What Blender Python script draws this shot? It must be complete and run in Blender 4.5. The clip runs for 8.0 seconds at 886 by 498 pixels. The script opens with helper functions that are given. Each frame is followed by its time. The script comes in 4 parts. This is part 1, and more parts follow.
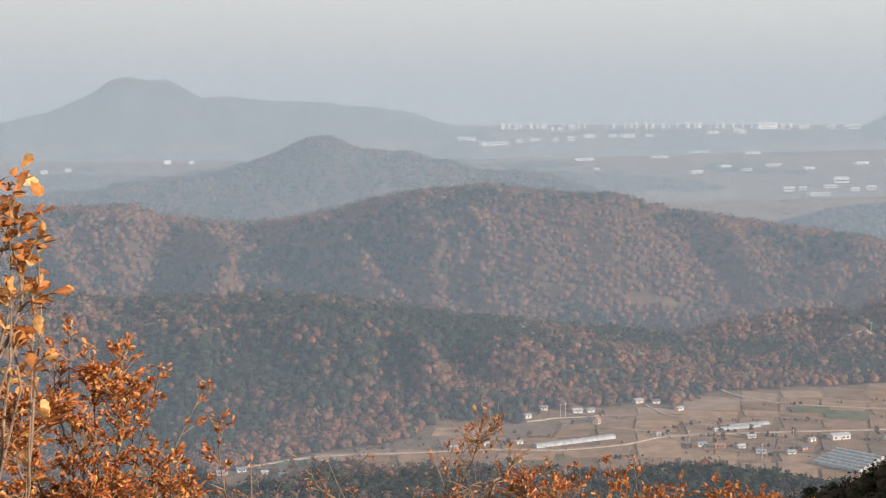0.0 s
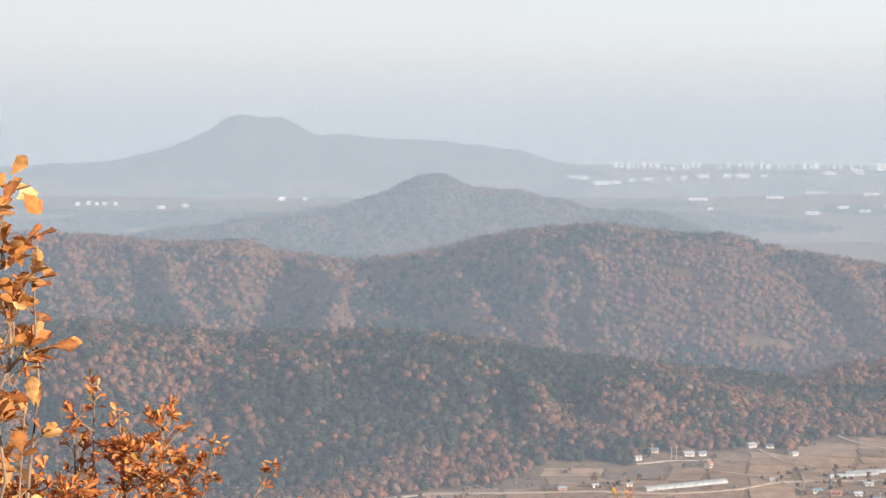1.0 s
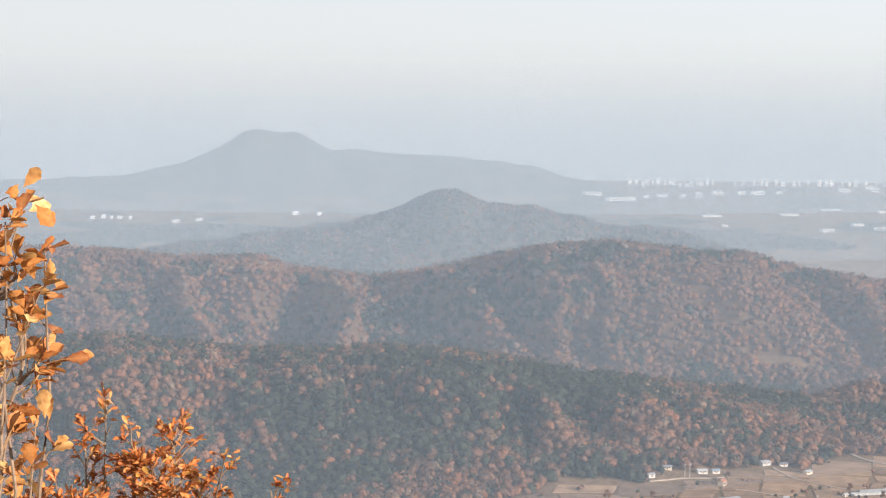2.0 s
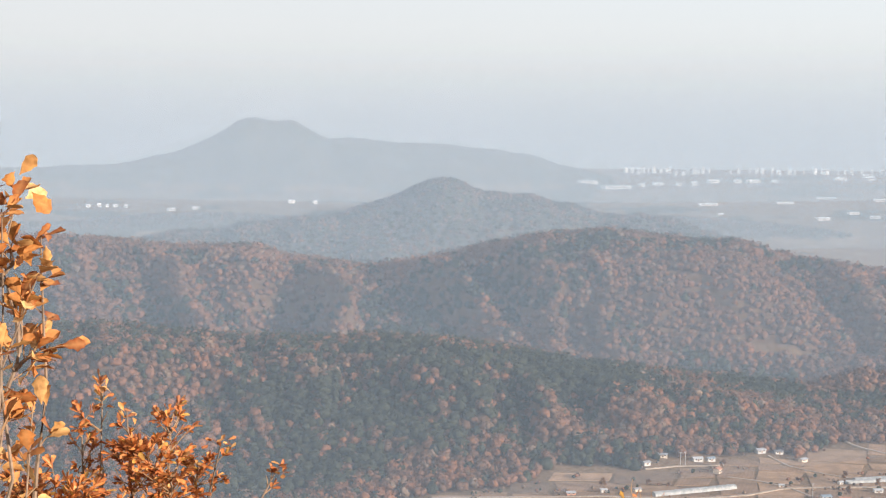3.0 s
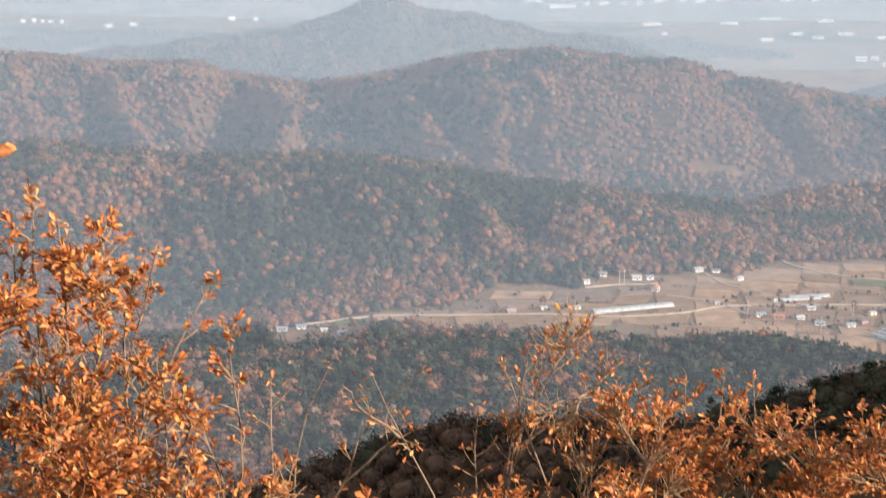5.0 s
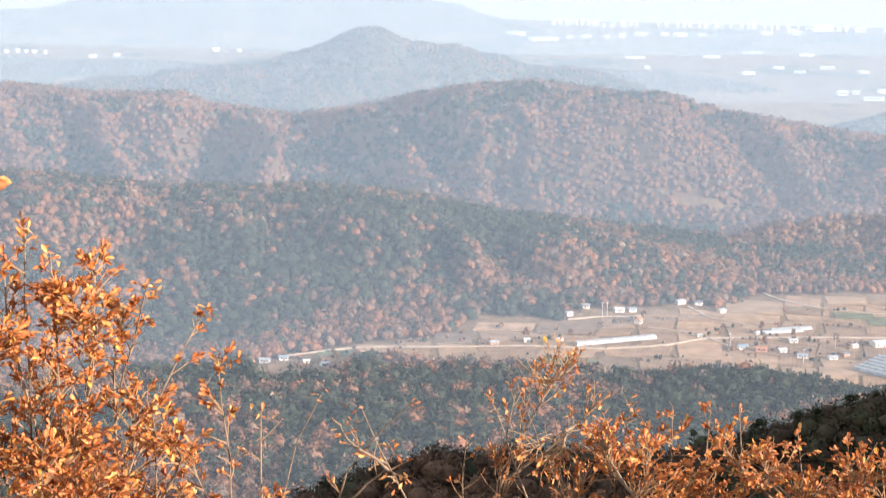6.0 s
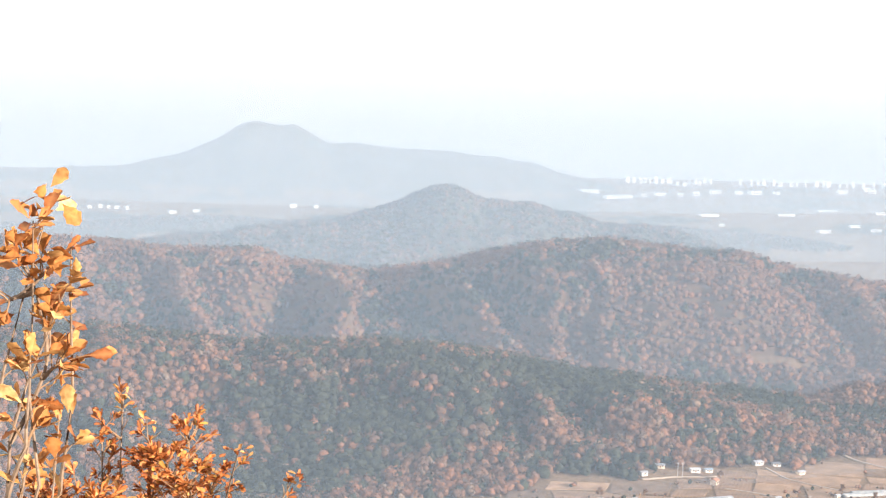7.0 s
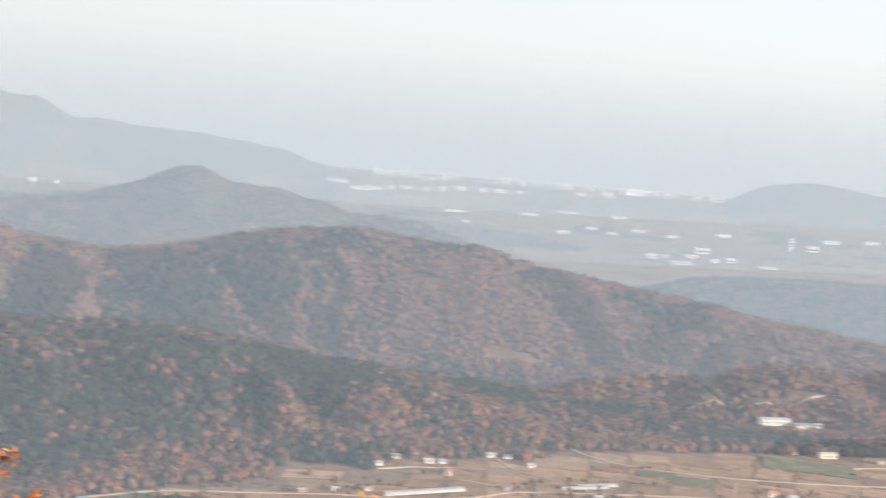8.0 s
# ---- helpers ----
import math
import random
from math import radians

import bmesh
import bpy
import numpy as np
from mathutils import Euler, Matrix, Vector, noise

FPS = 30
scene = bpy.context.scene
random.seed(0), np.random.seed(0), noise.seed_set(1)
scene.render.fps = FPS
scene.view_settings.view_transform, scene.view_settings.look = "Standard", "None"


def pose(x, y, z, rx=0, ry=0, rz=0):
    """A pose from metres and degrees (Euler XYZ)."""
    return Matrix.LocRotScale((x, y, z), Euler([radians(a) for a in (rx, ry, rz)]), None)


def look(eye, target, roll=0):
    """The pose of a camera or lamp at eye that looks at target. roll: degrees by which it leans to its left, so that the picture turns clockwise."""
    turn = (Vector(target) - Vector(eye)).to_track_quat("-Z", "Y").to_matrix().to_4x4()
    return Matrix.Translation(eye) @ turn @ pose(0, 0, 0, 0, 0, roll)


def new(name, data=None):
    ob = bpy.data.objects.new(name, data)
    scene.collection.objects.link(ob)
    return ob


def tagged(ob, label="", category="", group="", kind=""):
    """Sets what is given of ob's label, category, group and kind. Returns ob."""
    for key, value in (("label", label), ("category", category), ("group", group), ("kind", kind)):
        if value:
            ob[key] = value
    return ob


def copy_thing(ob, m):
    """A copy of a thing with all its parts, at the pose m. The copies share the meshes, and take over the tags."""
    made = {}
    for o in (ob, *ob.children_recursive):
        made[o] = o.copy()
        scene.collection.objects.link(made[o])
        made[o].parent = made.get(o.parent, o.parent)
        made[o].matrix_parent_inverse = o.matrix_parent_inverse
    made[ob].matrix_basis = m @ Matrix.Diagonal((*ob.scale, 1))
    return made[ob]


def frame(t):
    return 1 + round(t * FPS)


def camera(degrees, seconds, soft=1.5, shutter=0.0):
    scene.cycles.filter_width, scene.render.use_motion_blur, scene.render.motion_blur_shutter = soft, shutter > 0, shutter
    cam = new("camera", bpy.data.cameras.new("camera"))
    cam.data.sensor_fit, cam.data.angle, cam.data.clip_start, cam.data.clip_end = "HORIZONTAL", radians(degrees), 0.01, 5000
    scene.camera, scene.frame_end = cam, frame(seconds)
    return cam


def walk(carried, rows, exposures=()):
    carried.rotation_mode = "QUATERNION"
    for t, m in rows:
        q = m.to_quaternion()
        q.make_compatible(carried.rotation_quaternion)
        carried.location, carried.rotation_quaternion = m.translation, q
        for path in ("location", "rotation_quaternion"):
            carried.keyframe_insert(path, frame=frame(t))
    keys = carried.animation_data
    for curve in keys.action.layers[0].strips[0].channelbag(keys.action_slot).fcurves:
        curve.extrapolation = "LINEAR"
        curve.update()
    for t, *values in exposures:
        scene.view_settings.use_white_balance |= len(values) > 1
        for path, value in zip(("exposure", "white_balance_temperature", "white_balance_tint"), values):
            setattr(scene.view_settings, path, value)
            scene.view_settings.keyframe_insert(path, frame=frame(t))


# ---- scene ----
# A hazy autumn valley seen from a mountain top. Valley floor at z = 0, the eye 250 m above it, looking along +Y.
EYE = 250.0
SUN_AZ, SUN_EL = 122.0, 13.0   # clockwise from +Y, above the horizon

cam = camera(33.56, 8.0, soft=1.2, shutter=0.25)

# seconds, turn to the right, tilt, lean, and the small steps of the one who holds the camera; the first two rows stand
# back so that the near scrub fits a wider view
PATH = (
    (0.0, 4.60, -6.05, -0.30, -0.047, -2.300, 0.230),
    (0.5, 3.534, -6.07, 0.216, 0.008, -0.884, 0.096),
    (1.0, 0.271, -4.551, 0.0, -0.012, 0.003, 0.009),
    (1.5, -0.304, -3.811, 0.263, -0.011, 0.039, 0.005),
    (3.0, -0.110, -4.403, 0.286, -0.004, -0.002, 0.001),
    (3.5, 0.0, -4.530, 0.005, 0.0, 0.0, 0.0),
    (4.0, -0.060, -5.348, 0.245, 0.0, 0.006, -0.004),
    (4.5, 0.162, -6.949, 0.460, 0.016, -0.004, -0.019),
    (5.0, 2.208, -11.407, 0.777, 0.029, 0.055, -0.052),
    (5.2, 2.616, -12.797, 0.940, 0.030, 0.051, -0.063),
    (5.475, 2.78, -13.300, 1.00, 0.018, 0.040, -0.055),
    (5.75, 2.86, -11.960, 1.05, 0.005, 0.025, -0.045),
    (6.025, 2.86, -9.950, 1.10, -0.010, 0.010, -0.032),
    (6.3, 2.798, -8.468, 1.161, -0.021, -0.007, -0.020),
    (6.5, 2.031, -7.774, 1.650, -0.034, -0.120, 0.018),
    (7.0, -0.134, -4.140, 1.193, -0.091, -0.108, 0.050),
    (7.5, 0.040, -4.022, 2.204, -0.098, -0.065, 0.037),
    (7.7, 1.90, -4.030, 2.80, -0.085, -0.020, 0.025),
    (7.8, 3.85, -4.050, 3.40, -0.076, 0.010, 0.015),
    (7.9, 7.10, -4.075, 4.00, -0.066, 0.040, 0.003),
    (8.0, 9.793, -4.096, 4.577, -0.056, 0.069, -0.008),
)


def aim(yaw, pitch, roll, x, y, z):
    a, e = radians(yaw), radians(pitch)
    eye = Vector((x, y, EYE + z))
    return look(eye, eye + Vector((math.sin(a) * math.cos(e), math.cos(a) * math.cos(e), math.sin(e))), roll)


walk(cam, [(t, aim(*row)) for t, *row in PATH],
     exposures=((0.0, 1.28, 5500, 13), (0.5, 1.34, 5400, 13), (1.0, 1.58, 5450, 13), (3.0, 1.58, 5450, 13), (4.0, 1.55, 5450, 13), (4.5, 1.60, 5500, 13), (5.0, 1.78, 5450, 13), (5.2, 1.52, 5400, 13), (6.3, 2.36, 5300, 13), (6.5, 2.36, 5300, 13), (7.0, 2.08, 5450, 13), (7.5, 1.83, 5500, 13), (8.0, 1.70, 5550, 13)))

# ---- light ----
world = bpy.data.worlds.new("world")
scene.world = world
world.use_nodes = True
wn = world.node_tree.nodes
sky = wn.new("ShaderNodeTexSky")
sky.sky_type, sky.sun_disc = "NISHITA", False
sky.sun_elevation, sky.sun_rotation = radians(SUN_EL), radians(-SUN_AZ)
sky.altitude, sky.air_density, sky.dust_density, sky.ozone_density = 250, 1.0, 3.0, 1.0
veil = wn.new("ShaderNodeMix")   # high thin haze that whitens the whole sky
veil.data_type = "RGBA"
veil.inputs[0].default_value, veil.inputs[7].default_value = 0.88, (2.26, 2.03, 1.67, 1)
world.node_tree.links.new(sky.outputs["Color"], veil.inputs[6])
world.node_tree.links.new(veil.outputs[2], wn["Background"].inputs["Color"])
wn["Background"].inputs["Strength"].default_value = 0.13

sun_data = bpy.data.lights.new("sun", "SUN")
sun_data.energy, sun_data.angle, sun_data.color = 4.0, radians(0.6), (1.0, 0.78, 0.54)
sun = new("sun", sun_data)
sa, se = radians(SUN_AZ), radians(SUN_EL)
sun_way = Vector((math.sin(sa) * math.cos(se), math.cos(sa) * math.cos(se), math.sin(se)))
sun.matrix_world = look(sun_way * 900 + Vector((0, 0, EYE)), Vector((0, 0, EYE)))


# ---- materials ----
def material(name, rough=0.85):
    m = bpy.data.materials.new(name)
    m.use_nodes = True
    n, l = m.node_tree.nodes, m.node_tree.links
    b = n["Principled BSDF"]
    b.inputs["Roughness"].default_value = rough
    b.inputs["Specular IOR Level"].default_value = 0.3
    return m, n, l, b


def ramp(n, stops):
    r = n.new("ShaderNodeValToRGB")
    e = r.color_ramp.elements
    while len(e) < len(stops):
        e.new(0.5)
    for el, (p, c) in zip(e, stops):
        el.position, el.color = p, (*c, 1)
    return r


def noise_node(n, l, scale, detail=4.0, world_space=True):
    t = n.new("ShaderNodeTexNoise")
    t.inputs["Scale"].default_value, t.inputs["Detail"].default_value = scale, detail
    if world_space:
        g = n.new("ShaderNodeNewGeometry")
        l.new(g.outputs["Position"], t.inputs["Vector"])
    return t


def mixed(n, l, a, b, fac, kind="MIX"):
    m = n.new("ShaderNodeMix")
    m.data_type, m.blend_type = "RGBA", kind
    for sock, v in ((m.inputs[6], a), (m.inputs[7], b), (m.inputs[0], fac)):
        if isinstance(v, (int, float)):
            sock.default_value = v
        elif isinstance(v, tuple):
            sock.default_value = (*v, 1)
        else:
            l.new(v, sock)
    return m.outputs[2]


def plain(name, colour, scale=2.0, spread=0.25, rough=0.8, bump=0.2, metal=0.0, second=0.1):
    """A surface of one main colour with grain and larger stains."""
    m, n, l, b = material(name, rough)
    lo, hi = tuple(c * (1 - spread) for c in colour), tuple(min(1, c * (1 + spread)) for c in colour)
    fine, broad = noise_node(n, l, scale, 6.0), noise_node(n, l, scale * 0.13, 3.0)
    r = ramp(n, ((0.3, lo), (0.7, hi)))
    l.new(fine.outputs["Fac"], r.inputs["Fac"])
    r2 = ramp(n, ((0.35, (1 - second * 2,) * 3), (0.65, (1, 1, 1))))
    l.new(broad.outputs["Fac"], r2.inputs["Fac"])
    l.new(mixed(n, l, r.outputs["Color"], r2.outputs["Color"], 1.0, "MULTIPLY"), b.inputs["Base Color"])
    bp = n.new("ShaderNodeBump")
    bp.inputs["Strength"].default_value = bump
    l.new(fine.outputs["Fac"], bp.inputs["Height"])
    l.new(bp.outputs["Normal"], b.inputs["Normal"])
    b.inputs["Metallic"].default_value = metal
    return m


def cover_material(name, stops, fine=0.25, rough=0.95):
    """Colour from the kind of growth (attribute 'hue'), broken up by grain and by larger patches."""
    m, n, l, b = material(name, rough)
    b.inputs["Specular IOR Level"].default_value = 0.1
    a = n.new("ShaderNodeAttribute")
    a.attribute_name = "hue"
    r = ramp(n, stops)
    l.new(a.outputs["Fac"], r.inputs["Fac"])
    t, t2 = noise_node(n, l, fine, 5.0), noise_node(n, l, fine * 0.08, 3.0)
    r1, r2 = ramp(n, ((0.3, (0.72, 0.7, 0.68)), (0.7, (1.25, 1.22, 1.2)))), ramp(n, ((0.3, (0.85, 0.85, 0.87)), (0.7, (1.1, 1.08, 1.05))))
    l.new(t.outputs["Fac"], r1.inputs["Fac"]), l.new(t2.outputs["Fac"], r2.inputs["Fac"])
    c = mixed(n, l, r.outputs["Color"], r1.outputs["Color"], 1.0, "MULTIPLY")
    l.new(mixed(n, l, c, r2.outputs["Color"], 1.0, "MULTIPLY"), b.inputs["Base Color"])
    return m


GROUND = cover_material("ground", ((0.0, (0.10, 0.065, 0.04)), (0.33, (0.165, 0.117, 0.072)), (0.66, (0.21, 0.15, 0.092)), (0.85, (0.10, 0.085, 0.06)), (1.0, (0.05, 0.06, 0.045))))
# The stop at 0.28 is a brown darkened to put shade into spur oaks.
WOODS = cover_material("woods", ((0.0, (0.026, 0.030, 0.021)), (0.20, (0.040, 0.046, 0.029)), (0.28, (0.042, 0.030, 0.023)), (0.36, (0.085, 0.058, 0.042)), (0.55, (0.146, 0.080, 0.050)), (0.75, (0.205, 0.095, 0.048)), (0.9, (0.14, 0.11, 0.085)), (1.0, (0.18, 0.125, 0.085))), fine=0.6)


def haze_sheet_material(name, colour):
    """A see-through sheet in place of haze droplets: scatters light forwards and back alike, a point attribute says how
    much it catches.
    """
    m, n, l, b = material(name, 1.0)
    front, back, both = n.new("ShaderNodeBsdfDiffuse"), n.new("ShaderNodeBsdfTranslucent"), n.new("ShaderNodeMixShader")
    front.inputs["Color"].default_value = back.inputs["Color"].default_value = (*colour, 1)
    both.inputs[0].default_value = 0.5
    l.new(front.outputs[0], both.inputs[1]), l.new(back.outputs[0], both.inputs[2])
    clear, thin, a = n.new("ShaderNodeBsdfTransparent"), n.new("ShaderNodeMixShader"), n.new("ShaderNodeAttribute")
    a.attribute_name = "sheet_alpha"
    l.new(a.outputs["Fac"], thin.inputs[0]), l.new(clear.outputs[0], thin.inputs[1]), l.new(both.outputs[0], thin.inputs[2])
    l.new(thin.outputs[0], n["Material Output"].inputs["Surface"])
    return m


# Haze is painted by sheet colour: darker blue near, paler far away.
NEAR_SHEET, MID_SHEET, FAR_SHEET = haze_sheet_material("near_haze_sheet", (0.34, 0.44, 0.57)), haze_sheet_material("mid_haze_sheet", (0.39, 0.49, 0.60)), haze_sheet_material("far_haze_sheet", (0.52, 0.60, 0.68))


# ---- the lie of the land ----
def lattice(ix, iy, seed):
    v = (ix.astype(np.int64) * 374761393 + iy.astype(np.int64) * 668265263 + seed * 1442695041) & 0xFFFFFFFF
    v = ((v ^ (v >> 13)) * 1274126177) & 0xFFFFFFFF
    return ((v ^ (v >> 16)) & 0xFFFF) / 65535.0


def vnoise(x, y, seed=0):
    ix, iy = np.floor(x), np.floor(y)
    u, v = x - ix, y - iy
    u, v = u * u * (3 - 2 * u), v * v * (3 - 2 * v)
    a, b = lattice(ix, iy, seed), lattice(ix + 1, iy, seed)
    c, d = lattice(ix, iy + 1, seed), lattice(ix + 1, iy + 1, seed)
    return a + (b - a) * u + (c - a) * v + (a - b - c + d) * u * v


def fbm(x, y, octaves=4, seed=0):
    s, w, t = 0.0, 1.0, 0.0
    for k in range(octaves):
        s, t = s + w * vnoise(x * 2 ** k + 17.3 * k, y * 2 ** k + 9.1 * k, seed + k), t + w
        w *= 0.5
    return s / t * 2 - 1


def step(a, b, v):
    u = np.clip((v - a) / (b - a), 0, 1)
    return u * u * (3 - 2 * u)


def swell(u):
    return np.where(np.abs(u) < 1, 0.5 + 0.5 * np.cos(np.pi * np.clip(u, -1, 1)), 0)


# Ridges that run across the valley: bearing, distance, angle of the crest, height of the trees on it, near and far foot.
RIDGES = {
    "spur": (((-14, -25.5), (-7.3, -21.8), (-2.5, -20.0), (2, -18.4), (6, -18.15), (12, -17.9), (16, -16.7), (18, -15.7), (20, -15.0), (22, -13.7), (25, -12.7), (30, -12.2), (40, -12)),
             ((-14, 300), (40, 340)), 7.5, 170, 190),
    "front": (((-30, -7.2), (-15.7, -7.21), (-12.7, -7.23), (-8.5, -7.73), (-5, -7.83), (-1.9, -7.76), (1.5, -8.03), (4.8, -8.7), (8.1, -9.04), (11.3, -9.3), (14.5, -9.6), (19.4, -9.4), (21.6, -9.5), (24, -10.2), (40, -10.6)),
              ((-30, 1330), (0, 1310), (11, 1350), (20, 1440), (40, 1440)), 6.5, 270, 220),
    "main": (((-40, -3.9), (-16.8, -3.79), (-14.6, -3.83), (-12.7, -3.97), (-10.6, -4.26), (-7.3, -4.21), (-6.3, -4.66), (-4.9, -4.82), (-3.2, -5.01), (-1.4, -4.88), (0.4, -4.51), (1.9, -4.11), (3.9, -3.79), (6.3, -3.60), (8, -3.81), (9.8, -3.93), (11.5, -3.95), (13.6, -4.55), (17.5, -5.05), (20, -5.42), (23.5, -5.9), (27, -6.28), (40, -7)),
             ((-40, 1800), (-3, 1680), (6, 1650), (12, 1690), (40, 1800)), 6.0, 360, 420),
    "right": (((13, -6), (17.5, -4.9), (19.4, -4.34), (21.1, -4.12), (23.2, -4.02), (26.7, -3.9), (40, -3.9)), ((13, 2350), (40, 2350)), 6.0, 260, 200),
    "middle": (((-20, -4.6), (-11, -3.78), (-8.4, -3.48), (-6.2, -3.17), (-4.1, -2.96), (-2.3, -2.3), (-0.7, -1.66), (-0.1, -1.58), (0.6, -1.69), (1.5, -2.05), (2.6, -2.19), (4.8, -2.5), (6.1, -2.97), (7.4, -3.0), (8.7, -3.15), (10.2, -3.6), (12, -4.6)),
               ((-20, 2750), (20, 2850)), 5.0, 420, 420),
    "low": (((-40, -3.3), (-14.8, -3.3), (-11.6, -3.02), (-8.4, -2.98), (-6.2, -3.12), (-2, -3.6)), ((-40, 3350), (0, 3350)), 3.0, 240, 240),
    "far": (((-40, -1.6), (-16.8, -1.37), (-14.1, -1.17), (-12.6, -1.03), (-10.3, -0.65), (-9, 0), (-8.1, 0.5), (-7.5, 0.65), (-6.7, 0.57), (-6, 0.61), (-4.6, -0.11), (-3.8, -0.07), (-1.8, -0.22), (1.7, -0.46), (3.6, -0.81), (5, -1.2), (7, -1.7)),
            ((-40, 4550), (10, 4550)), 0.0, 620, 300),
    "low_right": (((6, -3.2), (7.4, -2.98), (8.7, -2.97), (11.2, -3.12), (13.5, -3.25), (15.5, -3.55), (18, -4.5)), ((5, 3250), (40, 3250)), 6.0, 170, 200),
    "knoll": (((20.4, -1.4), (22, -0.65), (23.2, -0.4), (24.5, -0.45), (25.7, -0.6), (28, -1.0), (40, -1.2)), ((20, 4550), (40, 4550)), 0.0, 260, 260),
}
OWN_D = (0, 2.5, 5, 8, 15, 30, 100, 200, 330, 450, 600, 740, 900)
OWN_Z = (248.4, 248.2, 246.9, 245.2, 241, 234, 196, 140, 88, 48, 14, 1, 0)


def relief(x, y):
    """Spurs and hollows down the slopes of the ridges."""
    d, a = np.hypot(x, y), np.degrees(np.arctan2(x, y))
    bends = a + (d - 1500) / 60 + 3.4 * fbm(x / 190, y / 190, 3, 15)
    return 1 - 2 * np.abs(2 * vnoise(bends / 3.0, d / 170, 13) - 1) + 0.4 * (1 - 2 * np.abs(2 * vnoise(bends / 1.3, d / 90, 14) - 1))


def lie(x, y):
    """Height of the bare ground."""
    d, a = np.hypot(x, y), np.degrees(np.arctan2(x, y))
    plain_z = 0.066 * np.log1p(np.exp(np.clip((d - 2750) / 120, -30, 30))) * 120
    plain_z = plain_z + 1.5 * fbm(x / 150, y / 150, 3, 3) * step(700, 900, d)
    back = step(70, 130, np.abs(a + 30))
    z = np.maximum(plain_z, np.interp(d * (1 - 0.72 * back), OWN_D, OWN_Z) + 4 * fbm(x / 40, y / 40, 4, 5) * step(15, 60, d) * (1 - step(600, 800, d)))
    # Unseen rise beside the view, added to keep sun off the near spur.
    shading_shoulder = 252 * step(50, 62, a) * (1 - step(115, 150, a)) * step(15, 110, d) * (1 - step(365, 460, d))
    z = np.maximum(z, shading_shoulder)
    rough = fbm(a * 0.55 + d / 900, d / 260, 4, 11) * 0.7 + fbm(x / 90, y / 90, 4, 12) * 0.5
    spurs = relief(x, y)
    for name, (crest, dist, trees, near, far) in RIDGES.items():
        ca, ce = zip(*crest)
        dc = np.interp(a, *zip(*dist))
        top = EYE + dc * np.tan(np.radians(np.interp(a, ca, ce))) - trees
        if name in ('far', 'middle', 'knoll'):
            top = top + 9 * fbm(a * 0.9, a * 0, 4, 16)
        ends = step(-58, -40, a) * (1 - step(40, 58, a))
        if ca[0] > -35:
            ends = ends * step(ca[0] - 4, ca[0], a)
        if ca[-1] < 35:
            ends = ends * (1 - step(ca[-1], ca[-1] + 4, a))
        u = d - dc
        foot = np.where(u < 0, near, far)
        s = swell(u / foot)
        amp = {"main": 135, "front": 70, "spur": 6, "middle": 60, "far": 70}.get(name, 5)
        wild = (rough * 0.55 + spurs * 0.5 * (name in ('main', 'front', 'middle', 'far'))) * amp * s * np.clip(np.abs(u) / (0.35 * foot), 0.06, 1) * (1.2 - s) * np.where(u < 0, 1, 0.25)
        if name == "front":
            wild = wild * (1 - 0.85 * step(7, 13, a))
        z = np.maximum(z, (top * s + wild) * ends)
    return z


def mesh_of(name, verts, faces, mat, hue=None, smooth=False):
    me = bpy.data.meshes.new(name)
    verts, faces = np.asarray(verts, np.float32), np.asarray(faces, np.int32)
    k = faces.shape[1]
    me.vertices.add(len(verts)), me.loops.add(faces.size), me.polygons.add(len(faces))
    me.vertices.foreach_set("co", verts.ravel())
    me.loops.foreach_set("vertex_index", faces.ravel())
    me.polygons.foreach_set("loop_start", np.arange(0, faces.size, k, dtype=np.int32))
    me.polygons.foreach_set("use_smooth", np.full(len(faces), smooth))
    if hue is not None:
        me.attributes.new("hue", "FLOAT", "POINT").data.foreach_set("value", np.asarray(hue, np.float32))
    me.update(calc_edges=True)
    me.materials.append(mat)
    return me


# ---- ground: one sheet out to the horizon ----
az = np.concatenate([np.arange(-180, -34, 4.0), np.arange(-34, 44, 0.2), np.arange(44, 180, 4.0)])
rad = np.concatenate([np.linspace(0.05, 20, 28), np.geomspace(21, 600, 75), np.arange(608, 1900, 7.0), np.arange(1915, 4900, 18.0), [4920.0]])
ga, gr = np.meshgrid(np.radians(az), rad)
gx, gy = gr * np.sin(ga), gr * np.cos(ga)
gz = lie(gx, gy)
n_r, n_a = gx.shape
idx = np.arange(n_r * n_a).reshape(n_r, n_a)
nxt = np.roll(idx, -1, axis=1)
quads = np.stack([idx[:-1], nxt[:-1], nxt[1:], idx[1:]], -1).reshape(-1, 4)[:, ::-1]
ga_d = np.degrees(ga)


def edge_back(a):
    return np.interp(a, (-12, -3.6, -1, 0.3, 2.5, 4.5, 7.6, 8.4, 9.8, 12, 13.7, 15.1, 16.2, 19.2, 21.7, 25.5, 30), (925, 970, 1006, 1022, 1034, 1095, 1089, 1120, 1133, 1159, 1166, 1212, 1226, 1259, 1304, 1340, 1420))


def edge_front(a):
    return np.interp(a, (-12, -3.6, -1.6, -0.4, 0.2, 1.7, 3.8, 6, 8.4, 9.4, 11.1, 12.4, 14.6, 18, 20, 30), (960, 908, 918, 950, 968, 964, 948, 953, 943, 930, 940, 957, 968, 952, 930, 900))


